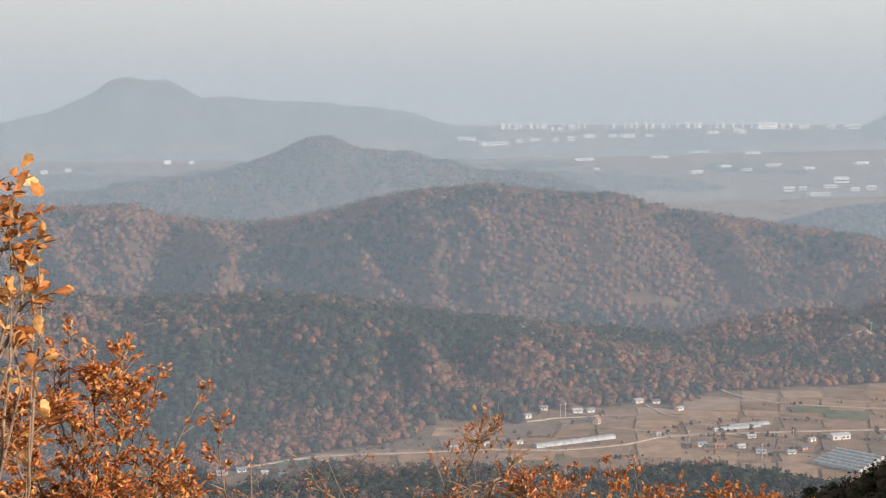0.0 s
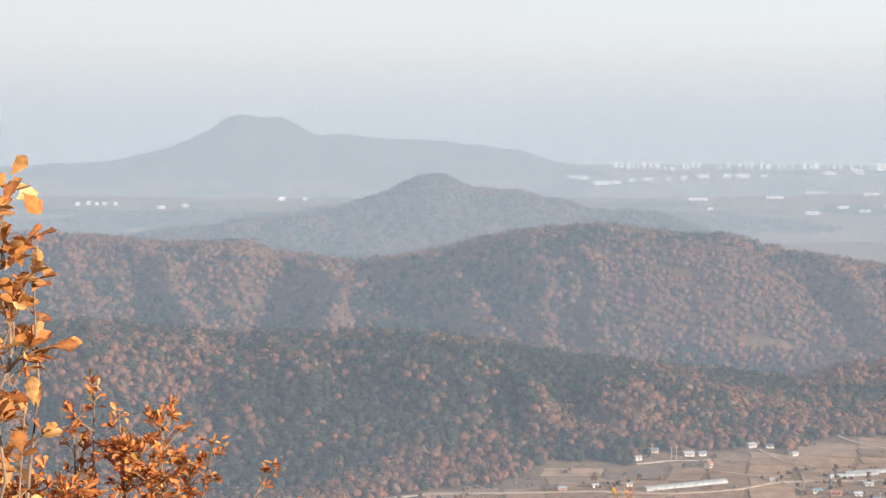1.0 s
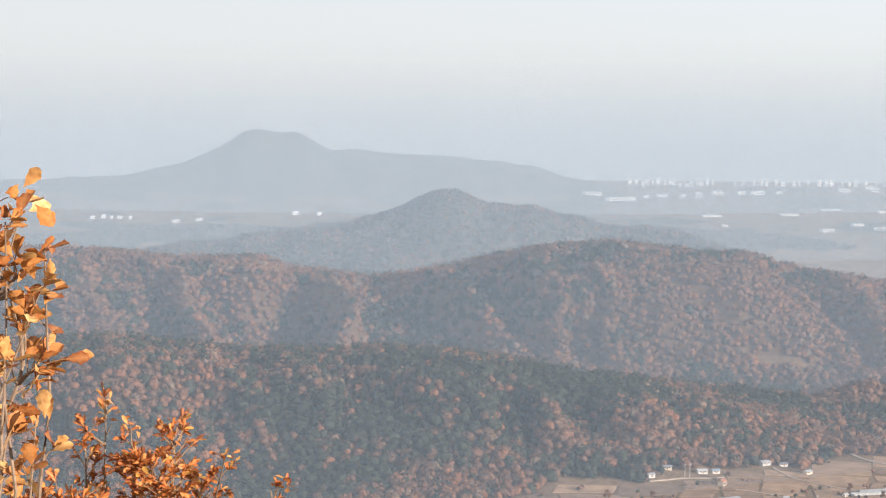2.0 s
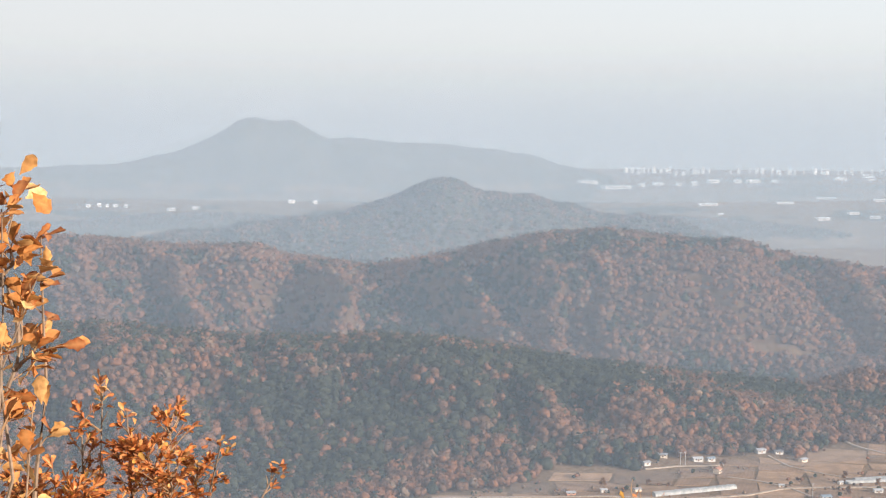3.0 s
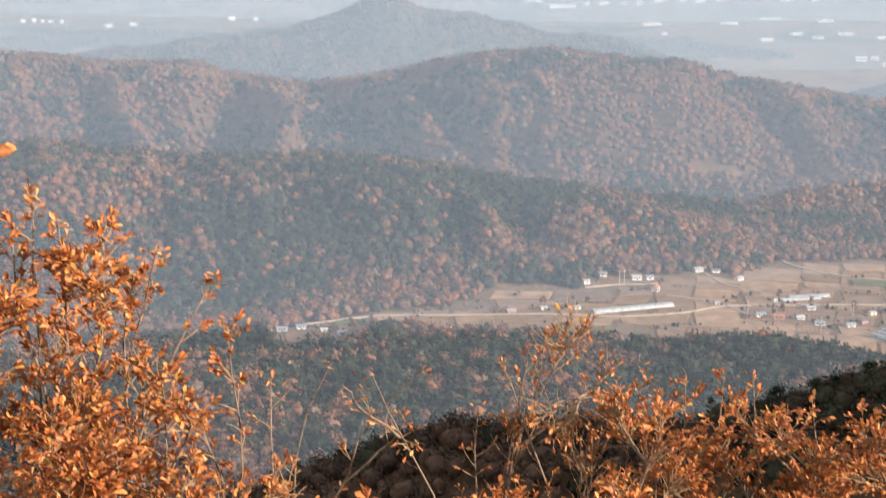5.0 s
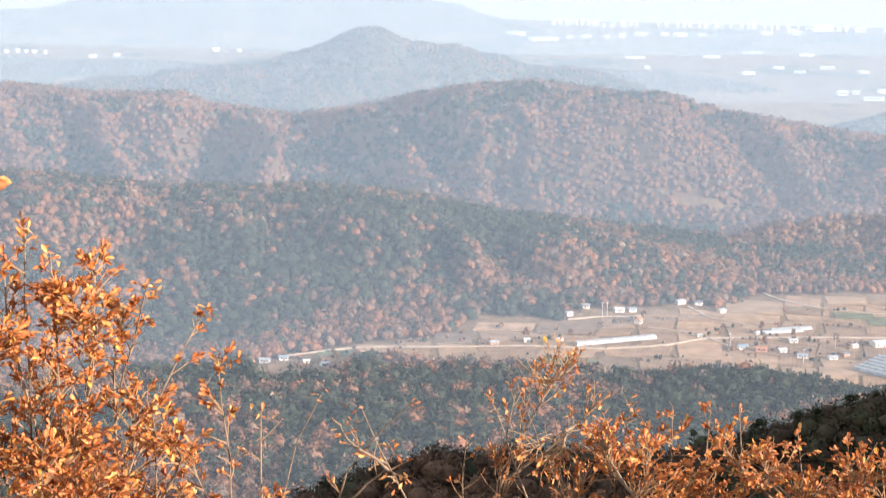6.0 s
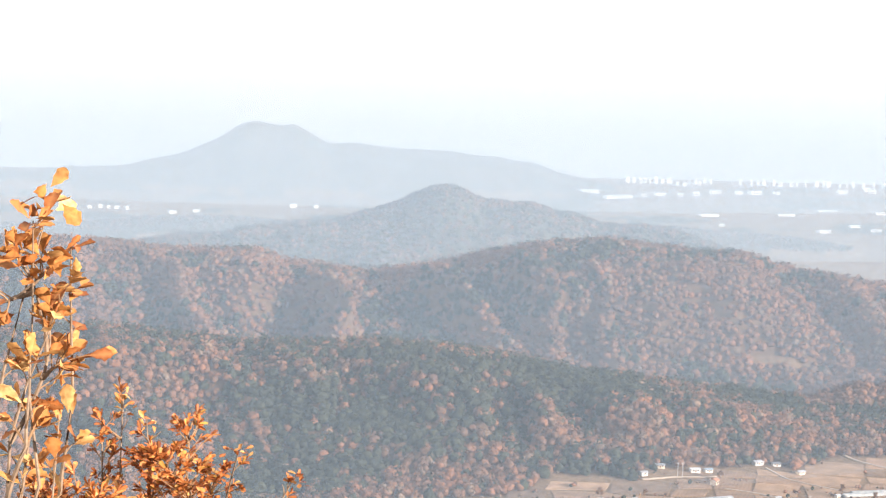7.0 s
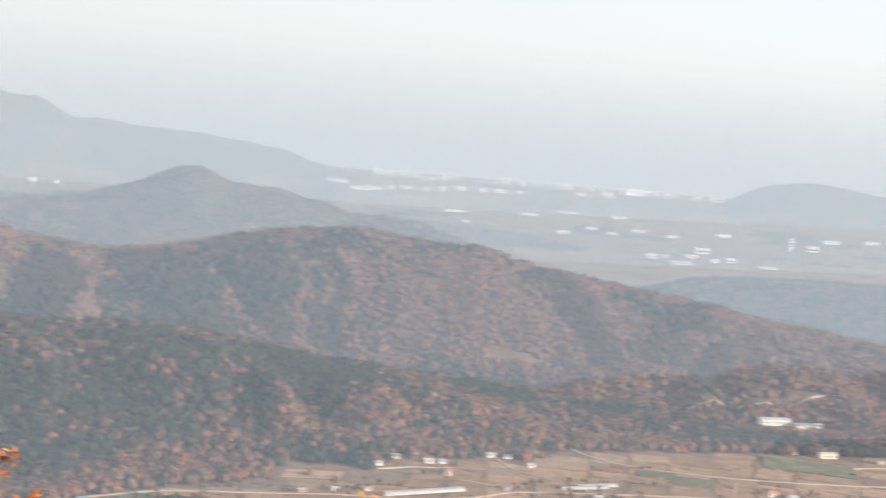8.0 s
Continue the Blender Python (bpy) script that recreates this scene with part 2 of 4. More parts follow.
def open_land(x, y):
    """1 where no wood stands: the fields of the valley, the far plain and a few clearings."""
    d, a = np.hypot(x, y), np.degrees(np.arctan2(x, y))
    back, front = edge_back(a), edge_front(a)
    wob = 9 * fbm(x / 30, y / 30, 4, 21)
    o = ((d > front + wob) & (d < back + wob) & (a > -4.6)).astype(float)
    for cx, cy, rx, ry in CLEARINGS:
        o = np.maximum(o, ((((x - cx) / rx) ** 2 + ((y - cy) / ry) ** 2 + 0.35 * fbm(x / 25, y / 25, 3, 22)) < 1).astype(float))
    return np.maximum(o, ((d > 1900) & (lie(x, y) < 0.066 * np.maximum(d - 2750, 0) + 9)).astype(float))


CLEARINGS = ((-335, 1455, 34, 16), (-130, 1440, 22, 12), (330, 1432, 38, 6), (190, 1530, 8, 8), (560, 1352, 80, 8), (578, 1310, 46, 13), (-120, 1010, 30, 12))

op = open_land(gx, gy)
glade = (op > 0.5) & (gr > 1330) & (gr < 1900)
hue = np.where(glade, 0.2 + 0.1 * fbm(gx / 20, gy / 20, 3, 34), 0) + np.where(glade, 0, 1) * np.where(op > 0.5, np.where((gr > 2000) & (fbm(ga_d * 0.45, gr / 130, 3, 35) > 0.12), 0.95, 0.4 + 0.2 * fbm(gx / 60, gy / 60, 3, 31)), np.where(gr > 1900, 0.93 + 0.1 * fbm(gx / 90, gy / 90, 4, 33), 0.05 + 0.1 * fbm(gx / 30, gy / 30, 3, 32)))
hue = np.where((gr > 2850) & (gr < 3420) & (ga_d > 9.5) & (op > 0.5) & (fbm(ga_d * 0.5, gr / 60, 3, 36) > -0.25), 0.6 + 0.12 * fbm(ga_d, gr / 40, 2, 37), hue)   # pale paddies on the plain
ground = new("ground", mesh_of("ground", np.stack([gx, gy, gz], -1).reshape(-1, 3), quads, GROUND, np.clip(hue, 0, 1).ravel(), True))
tagged(ground, "hazy valley ground of dry fields, leaf litter and wooded hills", "ground", kind="structure")


# ---- woods ----
def icosa():
    p = (1 + 5 ** 0.5) / 2
    v = np.array([(-1, p, 0), (1, p, 0), (-1, -p, 0), (1, -p, 0), (0, -1, p), (0, 1, p), (0, -1, -p), (0, 1, -p), (p, 0, -1), (p, 0, 1), (-p, 0, -1), (-p, 0, 1)], float)
    f = np.array([(0, 11, 5), (0, 5, 1), (0, 1, 7), (0, 7, 10), (0, 10, 11), (1, 5, 9), (5, 11, 4), (11, 10, 2), (10, 7, 6), (7, 1, 8), (3, 9, 4), (3, 4, 2), (3, 2, 6), (3, 6, 8), (3, 8, 9), (4, 9, 5), (2, 4, 11), (6, 2, 10), (8, 6, 7), (9, 8, 1)])
    return v / np.linalg.norm(v[0]), f


def tufts(rng, n, size, shape):
    """n small leaf tufts (one triangle each) on the skin of a crown given by shape(dir) -> radius vector."""
    dirs = rng.normal(size=(n, 3))
    dirs /= np.linalg.norm(dirs, axis=1)[:, None]
    dirs[:, 2] = np.where(dirs[:, 2] < -0.55, -dirs[:, 2], dirs[:, 2])
    c = shape(dirs) * rng.uniform(0.8, 1.12, (n, 1))
    off = rng.normal(size=(n, 3, 3))
    off -= off.mean(1, keepdims=True)
    off *= size / np.linalg.norm(off, axis=2).mean()
    return (c[:, None] + off).reshape(-1, 3)


def ball():
    """A unit ball of 80 triangles."""
    v, f = icosa()
    v, out, mid = list(v), [], {}
    for t in f:
        m = []
        for p, q in ((t[0], t[1]), (t[1], t[2]), (t[2], t[0])):
            k = (min(p, q), max(p, q))
            if k not in mid:
                c = v[p] + v[q]
                mid[k] = len(v)
                v.append(c / np.linalg.norm(c))
            m.append(mid[k])
        out += [(t[0], m[0], m[2]), (t[1], m[1], m[0]), (t[2], m[2], m[1]), tuple(m)]
    return np.array(v), np.array(out)


def broadleaf(rng, n, size, core_size=1.0):
    """Unit crown of billowing clumps, base of the tree at z = 0, about 1 high and 0.9 wide, with stray tufts on its skin."""
    v, f = ball() if n > 5 else icosa()
    lumps = rng.normal(size=(7, 3)) + (0, 0, 0.4)
    lumps /= np.linalg.norm(lumps, axis=1)[:, None]

    def shape(dirs):
        r = 0.30 + 0.17 * np.max(np.clip(dirs @ lumps.T, 0, 1) ** 4, axis=1)
        return dirs * r[:, None] * (1, 1, 1.05) + (0, 0, 0.58)
    core = (shape(v) - (0, 0, 0.58)) * core_size + (0, 0, 0.58) + rng.normal(size=v.shape) * 0.022
    t = tufts(rng, n, size, shape)
    return np.vstack([core, t]), np.vstack([f, np.arange(len(t)).reshape(-1, 3) + len(v)])


def conifer(rng, n, size, core_size=1.0):
    """Unit pine: a rounded, ragged cone on a short stem, with stray tufts."""
    v, f = ball() if n > 5 else icosa()
    lumps = rng.normal(size=(9, 3))
    lumps /= np.linalg.norm(lumps, axis=1)[:, None]

    def shape(dirs):
        h = np.clip(dirs[:, 2] * 0.46 + 0.56, 0.1, 1.02)
        r = (1.18 - h) * (0.34 + 0.16 * np.max(np.clip(dirs @ lumps.T, 0, 1) ** 5, axis=1))
        return np.stack([dirs[:, 0] * r * 1.25, dirs[:, 1] * r * 1.25, h], -1)
    core = (shape(v) - (0, 0, 0.58)) * core_size + (0, 0, 0.58) + rng.normal(size=v.shape) * 0.022
    t = tufts(rng, n, size, shape)
    return np.vstack([core, t]), np.vstack([f, np.arange(len(t)).reshape(-1, 3) + len(v)])


def wood(name, label, xy, height, pine, hue_of, tuft, size, seed, sink=0.0, core_size=1.0):
    """One sheet of woodland: every tree a crown of its own, all joined."""
    rng = np.random.default_rng(seed)
    protos = [[broadleaf(rng, tuft, size, core_size) for _ in range(7)], [broadleaf(rng, tuft, size, core_size) for _ in range(5)] + [conifer(rng, tuft, size * 0.9, core_size) for _ in range(2)]]
    z = lie(xy[:, 0], xy[:, 1])
    is_pine = rng.random(len(xy)) < pine
    kind = rng.integers(0, 35, len(xy))
    V, F, Hh, base = [], [], [], 0
    for p in (0, 1):
        for k, (v, f) in enumerate(protos[p]):
            sel = np.flatnonzero((is_pine == p) & (kind % len(protos[p]) == k))
            if not len(sel):
                continue
            s = height[sel] * rng.uniform(0.75, 1.2, len(sel)) * (1.1 if p else 1.0)
            wide = s * (rng.uniform(1.0, 1.35, len(sel)) if p else rng.uniform(0.95, 1.3, len(sel)))
            q = rng.uniform(0, math.tau, len(sel))
            c, sn = np.cos(q), np.sin(q)
            X = xy[sel, 0][:, None] + wide[:, None] * (c[:, None] * v[:, 0] - sn[:, None] * v[:, 1])
            Y = xy[sel, 1][:, None] + wide[:, None] * (sn[:, None] * v[:, 0] + c[:, None] * v[:, 1])
            Z = z[sel][:, None] - 0.3 + s[:, None] * (v[:, 2] - sink)
            V.append(np.stack([X, Y, Z], -1).reshape(-1, 3))
            F.append((f[None] + (np.arange(len(sel)) * len(v))[:, None, None] + base).reshape(-1, 3))
            tone = rng.uniform(0.0, 0.2, len(sel)) if p else hue_of(rng, len(sel)) + 0.13 * fbm(xy[sel, 0] / 42, xy[sel, 1] / 42, 3, 57)
            Hh.append(np.repeat(tone, len(v)) + rng.normal(size=len(sel) * len(v)) * 0.03)
            base += len(sel) * len(v)
    ob = new(name, mesh_of(name, np.vstack(V), np.vstack(F), WOODS, np.clip(np.concatenate(Hh), 0, 1), True))
    return tagged(ob, label, "woods", kind="stuff")


def scatter(seed, a0, a1, d0, d1, spacing):
    """Trees at an even but irregular spacing over a sector of the land, none on open land."""
    rng = np.random.default_rng(seed)
    reach = d1 * math.sin(math.radians(max(abs(a0), abs(a1))))
    gx, gy = np.meshgrid(np.arange(-reach, reach, spacing), np.arange(d0 * 0.75, d1, spacing))
    gx = gx + spacing * (0.5 * (np.arange(gx.shape[0]) % 2)[:, None] + rng.uniform(-0.42, 0.42, gx.shape))
    gy = gy + spacing * rng.uniform(-0.42, 0.42, gy.shape)
    xy = np.stack([gx.ravel(), gy.ravel()], -1)
    d, a = np.hypot(xy[:, 0], xy[:, 1]), np.degrees(np.arctan2(xy[:, 0], xy[:, 1]))
    xy = xy[(d > d0) & (d < d1) & (a > a0) & (a < a1)]
    return xy[open_land(xy[:, 0], xy[:, 1]) < 0.5]


def autumn(lo, hi, bare=0.1):
    def tone(rng, n):
        t = rng.uniform(lo, hi, n)
        return np.where(rng.random(n) < bare, rng.uniform(0.86, 1.0, n), t)
    return tone


def crest_d(name, xy):
    a = np.degrees(np.arctan2(xy[:, 0], xy[:, 1]))
    return np.interp(a, *zip(*RIDGES[name][1]))


xy = scatter(41, -19, 29, 1395, 1760, 7.4)
dd = np.hypot(xy[:, 0], xy[:, 1])
xy = xy[dd < crest_d("main", xy) + 25]
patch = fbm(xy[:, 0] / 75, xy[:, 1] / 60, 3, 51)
# Hollows get more dark pines, partly to put shade into the wood's colour.
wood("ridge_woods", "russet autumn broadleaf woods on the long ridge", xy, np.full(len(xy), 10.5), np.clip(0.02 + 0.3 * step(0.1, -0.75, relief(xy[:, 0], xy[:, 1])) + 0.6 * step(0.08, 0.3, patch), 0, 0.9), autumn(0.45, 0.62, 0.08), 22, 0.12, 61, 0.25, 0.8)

xy = scatter(42, -19, 29, 960, 1395, 7.4)
patch = fbm(xy[:, 0] / 120, xy[:, 1] / 90, 3, 52)
# Here too the hollows' extra dark pines partly stand in for shade.
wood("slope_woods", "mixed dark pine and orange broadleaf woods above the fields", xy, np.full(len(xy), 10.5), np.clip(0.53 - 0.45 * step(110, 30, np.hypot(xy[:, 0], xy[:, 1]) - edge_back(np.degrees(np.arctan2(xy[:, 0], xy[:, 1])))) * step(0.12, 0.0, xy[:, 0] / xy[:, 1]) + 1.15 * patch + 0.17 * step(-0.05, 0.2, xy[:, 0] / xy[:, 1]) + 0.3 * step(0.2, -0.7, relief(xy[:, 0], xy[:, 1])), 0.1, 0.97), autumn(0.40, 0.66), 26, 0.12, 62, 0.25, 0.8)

xy = scatter(43, -19, 29, 560, 975, 7.8)
patch = fbm(xy[:, 0] / 95, xy[:, 1] / 80, 3, 53)
wood("valley_woods", "mixed pine and brown oak woods at the foot of the mountain", xy, np.full(len(xy), 11.5), np.clip(0.42 + 1.6 * patch, 0.05, 0.97), autumn(0.36, 0.66, 0.12), 48, 0.10, 63, 0.25, 0.8)

# Oak hues from 0.25 to 0.33: the spur's shade is deepened by colour.
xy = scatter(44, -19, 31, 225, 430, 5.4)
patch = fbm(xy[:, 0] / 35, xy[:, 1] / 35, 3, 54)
wood("spur_woods", "shaded pines and shade-darkened brown oaks on the near spur", xy, np.full(len(xy), 7.0), np.clip(0.25 + 1.4 * patch, 0.03, 0.9), autumn(0.25, 0.33, 0.0), 120, 0.06, 64, 0.0, 0.72)

xy = np.vstack([scatter(45, -19, 29, 2100, 2900, 10.5), scatter(46, -19, 17, 3080, 3400, 13)])
xy = xy[lie(xy[:, 0], xy[:, 1]) > 6]
wood("distant_woods", "distant hazy woods on the low hills", xy, np.full(len(xy), 10.0), np.full(len(xy), 0.5), autumn(0.34, 0.44, 0.0), 4, 0.12, 65, 0.5)


# ---- haze: flat see-through sheets standing in for hazy valley air, between one line of hills and the next ----
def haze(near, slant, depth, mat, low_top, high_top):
    """A flat sheet across the valley, added in place of haze: it catches light by its optical depth and thins out
    upwards.
    """
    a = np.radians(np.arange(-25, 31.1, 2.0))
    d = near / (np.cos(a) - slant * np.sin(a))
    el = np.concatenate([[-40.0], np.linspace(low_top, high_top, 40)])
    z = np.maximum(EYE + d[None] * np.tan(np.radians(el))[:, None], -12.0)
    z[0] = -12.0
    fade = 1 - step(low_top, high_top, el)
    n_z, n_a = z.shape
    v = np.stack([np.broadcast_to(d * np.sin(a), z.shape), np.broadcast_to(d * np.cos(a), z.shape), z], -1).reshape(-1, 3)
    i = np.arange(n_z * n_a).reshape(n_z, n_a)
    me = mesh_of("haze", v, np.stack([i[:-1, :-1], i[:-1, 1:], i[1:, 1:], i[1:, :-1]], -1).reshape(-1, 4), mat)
    me.attributes.new("sheet_alpha", "FLOAT", "POINT").data.foreach_set("value", np.repeat(1 - np.exp(-depth * fade), n_a).astype(np.float32))
    return tagged(new("haze", me), "flat thin sheet standing in for pale blue morning valley haze", "haze", kind="stuff")


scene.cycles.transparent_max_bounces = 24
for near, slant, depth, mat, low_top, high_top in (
    (500, 0.0, 0.17, NEAR_SHEET, -1.0, 4.0), (928, 0.0, 0.08, NEAR_SHEET, -1.0, 4.0), (980, 0.45, 0.08, NEAR_SHEET, -1.0, 4.0), (1350, 0.1, 0.18, NEAR_SHEET, -1.0, 4.0),
    (1795, 0.0, 0.45, MID_SHEET, -0.5, 4.5), (3000, 0.0, 0.30, FAR_SHEET, -0.3, 5.0), (3880, 0.0, 0.42, FAR_SHEET, -0.2, 5.5),
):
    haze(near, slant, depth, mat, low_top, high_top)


# ---- helpers for things ----
def part(name, bm, mat, parent, label=""):
    me = bpy.data.meshes.new(name)
    bm.to_mesh(me)
    bm.free()
    me.materials.append(mat)
    ob = new(name, me)
    ob.parent = parent
    if label:
        tagged(ob, label)
    return ob


def box(x0, x1, y0, y1, z0, z1, bevel=0.0):
    bm = bmesh.new()
    bmesh.ops.create_cube(bm, size=1, matrix=Matrix.Translation(((x0 + x1) / 2, (y0 + y1) / 2, (z0 + z1) / 2)) @ Matrix.Diagonal((x1 - x0, y1 - y0, z1 - z0, 1)))
    if bevel:
        bmesh.ops.bevel(bm, geom=bm.edges[:], offset=bevel, segments=1, affect="EDGES")
    return bm


def height(x, y):
    return float(lie(np.array([float(x)]), np.array([float(y)]))[0])


# ---- valley: fields, tracks ----
def field_material(name, colour, turn):
    m, n, l, b = material(name, 0.95)
    g = n.new("ShaderNodeNewGeometry")
    mp = n.new("ShaderNodeMapping")
    mp.inputs["Rotation"].default_value = (0, 0, turn)
    w = n.new("ShaderNodeTexWave")
    w.inputs["Scale"].default_value, w.inputs["Distortion"].default_value, w.inputs["Detail"].default_value = 0.11, 2.5, 3.0
    l.new(g.outputs["Position"], mp.inputs["Vector"]), l.new(mp.outputs["Vector"], w.inputs["Vector"])
    r = ramp(n, ((0.2, tuple(c * 0.92 for c in colour)), (0.8, tuple(c * 1.06 for c in colour))))
    l.new(w.outputs["Fac"], r.inputs["Fac"])
    t = noise_node(n, l, 0.08, 5.0)
    r2 = ramp(n, ((0.35, (0.72, 0.72, 0.7)), (0.65, (1.08, 1.05, 1.0))))
    l.new(t.outputs["Fac"], r2.inputs["Fac"])
    oi = n.new("ShaderNodeObjectInfo")
    r3 = ramp(n, ((0.0, (0.9, 0.9, 0.9)), (1.0, (1.1, 1.08, 1.06))))
    l.new(oi.outputs["Random"], r3.inputs["Fac"])
    c = mixed(n, l, r.outputs["Color"], r2.outputs["Color"], 1.0, "MULTIPLY")
    l.new(mixed(n, l, c, r3.outputs["Color"], 1.0, "MULTIPLY"), b.inputs["Base Color"])
    return m


STUBBLE = [field_material("stubble", (0.25, 0.165, 0.105), 0.3), field_material("stubble_pale", (0.31, 0.21, 0.135), 1.2), field_material("soil", (0.19, 0.13, 0.085), 0.8)]
WINTER_CROP = field_material("winter_crop", (0.12, 0.125, 0.07), 0.5)
TRACK = plain("concrete_track", (0.36, 0.29, 0.22), 0.6, 0.2)


def field(corners, mat, label, lift=0.4):
    """A terrace of land: a slab that follows the ground, its rim 0.5 m above its neighbours."""
    n = 7
    u, v = np.meshgrid(np.linspace(0, 1, n), np.linspace(0, 1, n))
    p = [np.array(c) for c in corners]
    xy = ((1 - u) * (1 - v))[..., None] * p[0] + (u * (1 - v))[..., None] * p[1] + (u * v)[..., None] * p[2] + ((1 - u) * v)[..., None] * p[3]
    mid = xy.mean((0, 1))
    xy = mid + (xy - mid) * (1 + 0.05 * fbm(xy[..., 0:1] / 22, xy[..., 1:2] / 22, 2, 71))
    z = lie(xy[..., 0], xy[..., 1])
    z = 0.8 * z + 0.2 * z.mean() + lift
    top = np.concatenate([xy, z[..., None]], -1).reshape(-1, 3)
    rim = [k for k in range(n)] + [k * n + n - 1 for k in range(1, n)] + [n * n - 1 - k for k in range(1, n)] + [(n - 1 - k) * n for k in range(1, n - 1)]
    low = top[rim] - (0, 0, 2.2)
    i = np.arange(n * n).reshape(n, n)
    f = [tuple(q) for q in np.stack([i[:-1, :-1], i[:-1, 1:], i[1:, 1:], i[1:, :-1]], -1).reshape(-1, 4)]
    m = len(rim)
    f += [(rim[k], n * n + k, n * n + (k + 1) % m, rim[(k + 1) % m]) for k in range(m)]
    ob = new("field", mesh_of("field", np.vstack([top, low]), f, mat))
    return tagged(ob, label, "field", kind="structure")


rng = random.Random(5)
a = -4.2
while a < 27:
    wide = rng.uniform(1.4, 2.6)
    d0, d1 = edge_front(a + wide / 2) + 14, edge_back(a + wide / 2) - 10
    d = d0
    while d < d1 - 12:
        deep = min(rng.uniform(22, 48), d1 - d)
        if d1 - d - deep < 14:
            deep = d1 - d
        sk = rng.uniform(-0.25, 0.25)
        quad = [(q * math.sin(radians(b)), q * math.cos(radians(b))) for b, q in ((a + 0.06 + sk, d + 1), (a + wide - 0.06 + sk, d + 1 + rng.uniform(-4, 4)), (a + wide - 0.06 + sk * 0.3, d + deep - 1.5), (a + 0.06, d + deep - 1.5 + rng.uniform(-4, 4)))]
        k = rng.random()
        if k < 0.035:
            field(quad, WINTER_CROP, "small dull green winter crop field")
        else:
            mat = STUBBLE[0 if k < 0.5 else 1 if k < 0.8 else 2]
            field(quad, mat, "dark brown ploughed soil field" if mat is STUBBLE[2] else "harvested tan rice stubble field")
        d += deep
    a += wide


for cx, cy, half_w, half_d, turn in ((379, 1108, 15, 10, -12), (530, 1160, 38, 24, -22)):
    c, sn = math.cos(radians(turn)), math.sin(radians(turn))
    field([(cx + u * half_w * c - v * half_d * sn, cy + u * half_w * sn + v * half_d * c) for u, v in ((-1, -1), (1, -1), (1, 1), (-1, 1))], WINTER_CROP, "small dull green winter crop field", 1.3)


def ribbon(name, pts, width, mat, label, lift=0.85):
    """A track along a smooth line over the ground, with thickness."""
    p = np.array(pts, float)
    t = np.arange(len(p))
    u = np.linspace(0, len(p) - 1, len(p) * 8)
    x, y = np.interp(u, t, p[:, 0]), np.interp(u, t, p[:, 1])
    for _ in range(6):
        x[1:-1], y[1:-1] = (x[:-2] + 2 * x[1:-1] + x[2:]) / 4, (y[:-2] + 2 * y[1:-1] + y[2:]) / 4
    tx, ty = np.gradient(x), np.gradient(y)
    ln = np.hypot(tx, ty)
    nx, ny = -ty / ln * width / 2, tx / ln * width / 2
    z = lie(x, y) + lift
    rows = [np.stack([x + s * nx, y + s * ny, z + dz], -1) for s, dz in ((-1.15, -1.6), (-1, 0), (1, 0), (1.15, -1.6))]
    v = np.stack(rows, 1).reshape(-1, 3)
    f = [(4 * i + k, 4 * i + k + 1, 4 * i + k + 5, 4 * i + k + 4) for i in range(len(x) - 1) for k in range(3)]
    return tagged(new(name, mesh_of(name, v, f, mat)), label, "track", kind="structure")


for pts, w in (
    (((322, 1188), (330, 1165), (352, 1140), (390, 1122), (440, 1105), (500, 1098), (620, 1100)), 3.4),
    (((-60, 972), (-10, 1000), (50, 1002), (112, 1006), (160, 996), (215, 1012), (245, 1034), (330, 1037), (450, 1036), (640, 1052)), 3.6),
    (((208, 1064), (232, 1050), (247, 1032), (256, 1008)), 2.6),
    (((150, 1084), (172, 1092), (200, 1096), (212, 1102)), 2.2),
    (((470, 1356), (540, 1350), (602, 1348), (691, 1384)), 4.5),
    (((530, 1150), (590, 1170), (680, 1180)), 3.0),
    (((252, 1128), (262, 1100), (276, 1082), (300, 1060)), 2.2),
):
    ribbon("track", pts, w * 0.72, TRACK, "pale concrete farm track between the fields")

# ---- valley: houses, greenhouses, poles ----
WALLS = [plain("white_wall", (0.54, 0.51, 0.47), 0.8, 0.12), plain("cream_wall", (0.66, 0.55, 0.42), 0.8, 0.1), plain("grey_wall", (0.42, 0.41, 0.40), 0.8, 0.12), plain("brick_wall", (0.42, 0.22, 0.14), 1.2, 0.2)]
ROOFS = [plain("grey_roof", (0.30, 0.31, 0.33), 1.0, 0.15), plain("blue_roof", (0.20, 0.25, 0.30), 1.0, 0.12, 0.5), plain("white_roof", (0.40, 0.41, 0.42), 1.0, 0.12, 0.45), plain("rust_roof", (0.36, 0.17, 0.10), 1.0, 0.2), plain("dark_roof", (0.12, 0.12, 0.13), 1.0, 0.2)]
PANE, _pn, _pl, _pb = material("window_pane", 0.08)
_pb.inputs["Base Color"].default_value = (0.03, 0.04, 0.05, 1)
DOOR = plain("door_paint", (0.2, 0.14, 0.1), 3.0, 0.15, 0.5)
FILM, fn, fl, fb = material("greenhouse_film", 0.35)
fb.inputs["Base Color"].default_value = (0.66, 0.70, 0.72, 1)
ft = noise_node(fn, fl, 0.35, 4.0)
fr = ramp(fn, ((0.3, (0.20, 0.22, 0.23)), (0.7, (0.37, 0.37, 0.36))))
fl.new(ft.outputs["Fac"], fr.inputs["Fac"]), fl.new(fr.outputs["Color"], fb.inputs["Base Color"])
STEEL = plain("galvanised_steel", (0.45, 0.46, 0.47), 4.0, 0.1, 0.4, 0.05, 0.8)
POLE = plain("concrete_pole", (0.45, 0.43, 0.40), 2.0, 0.15)


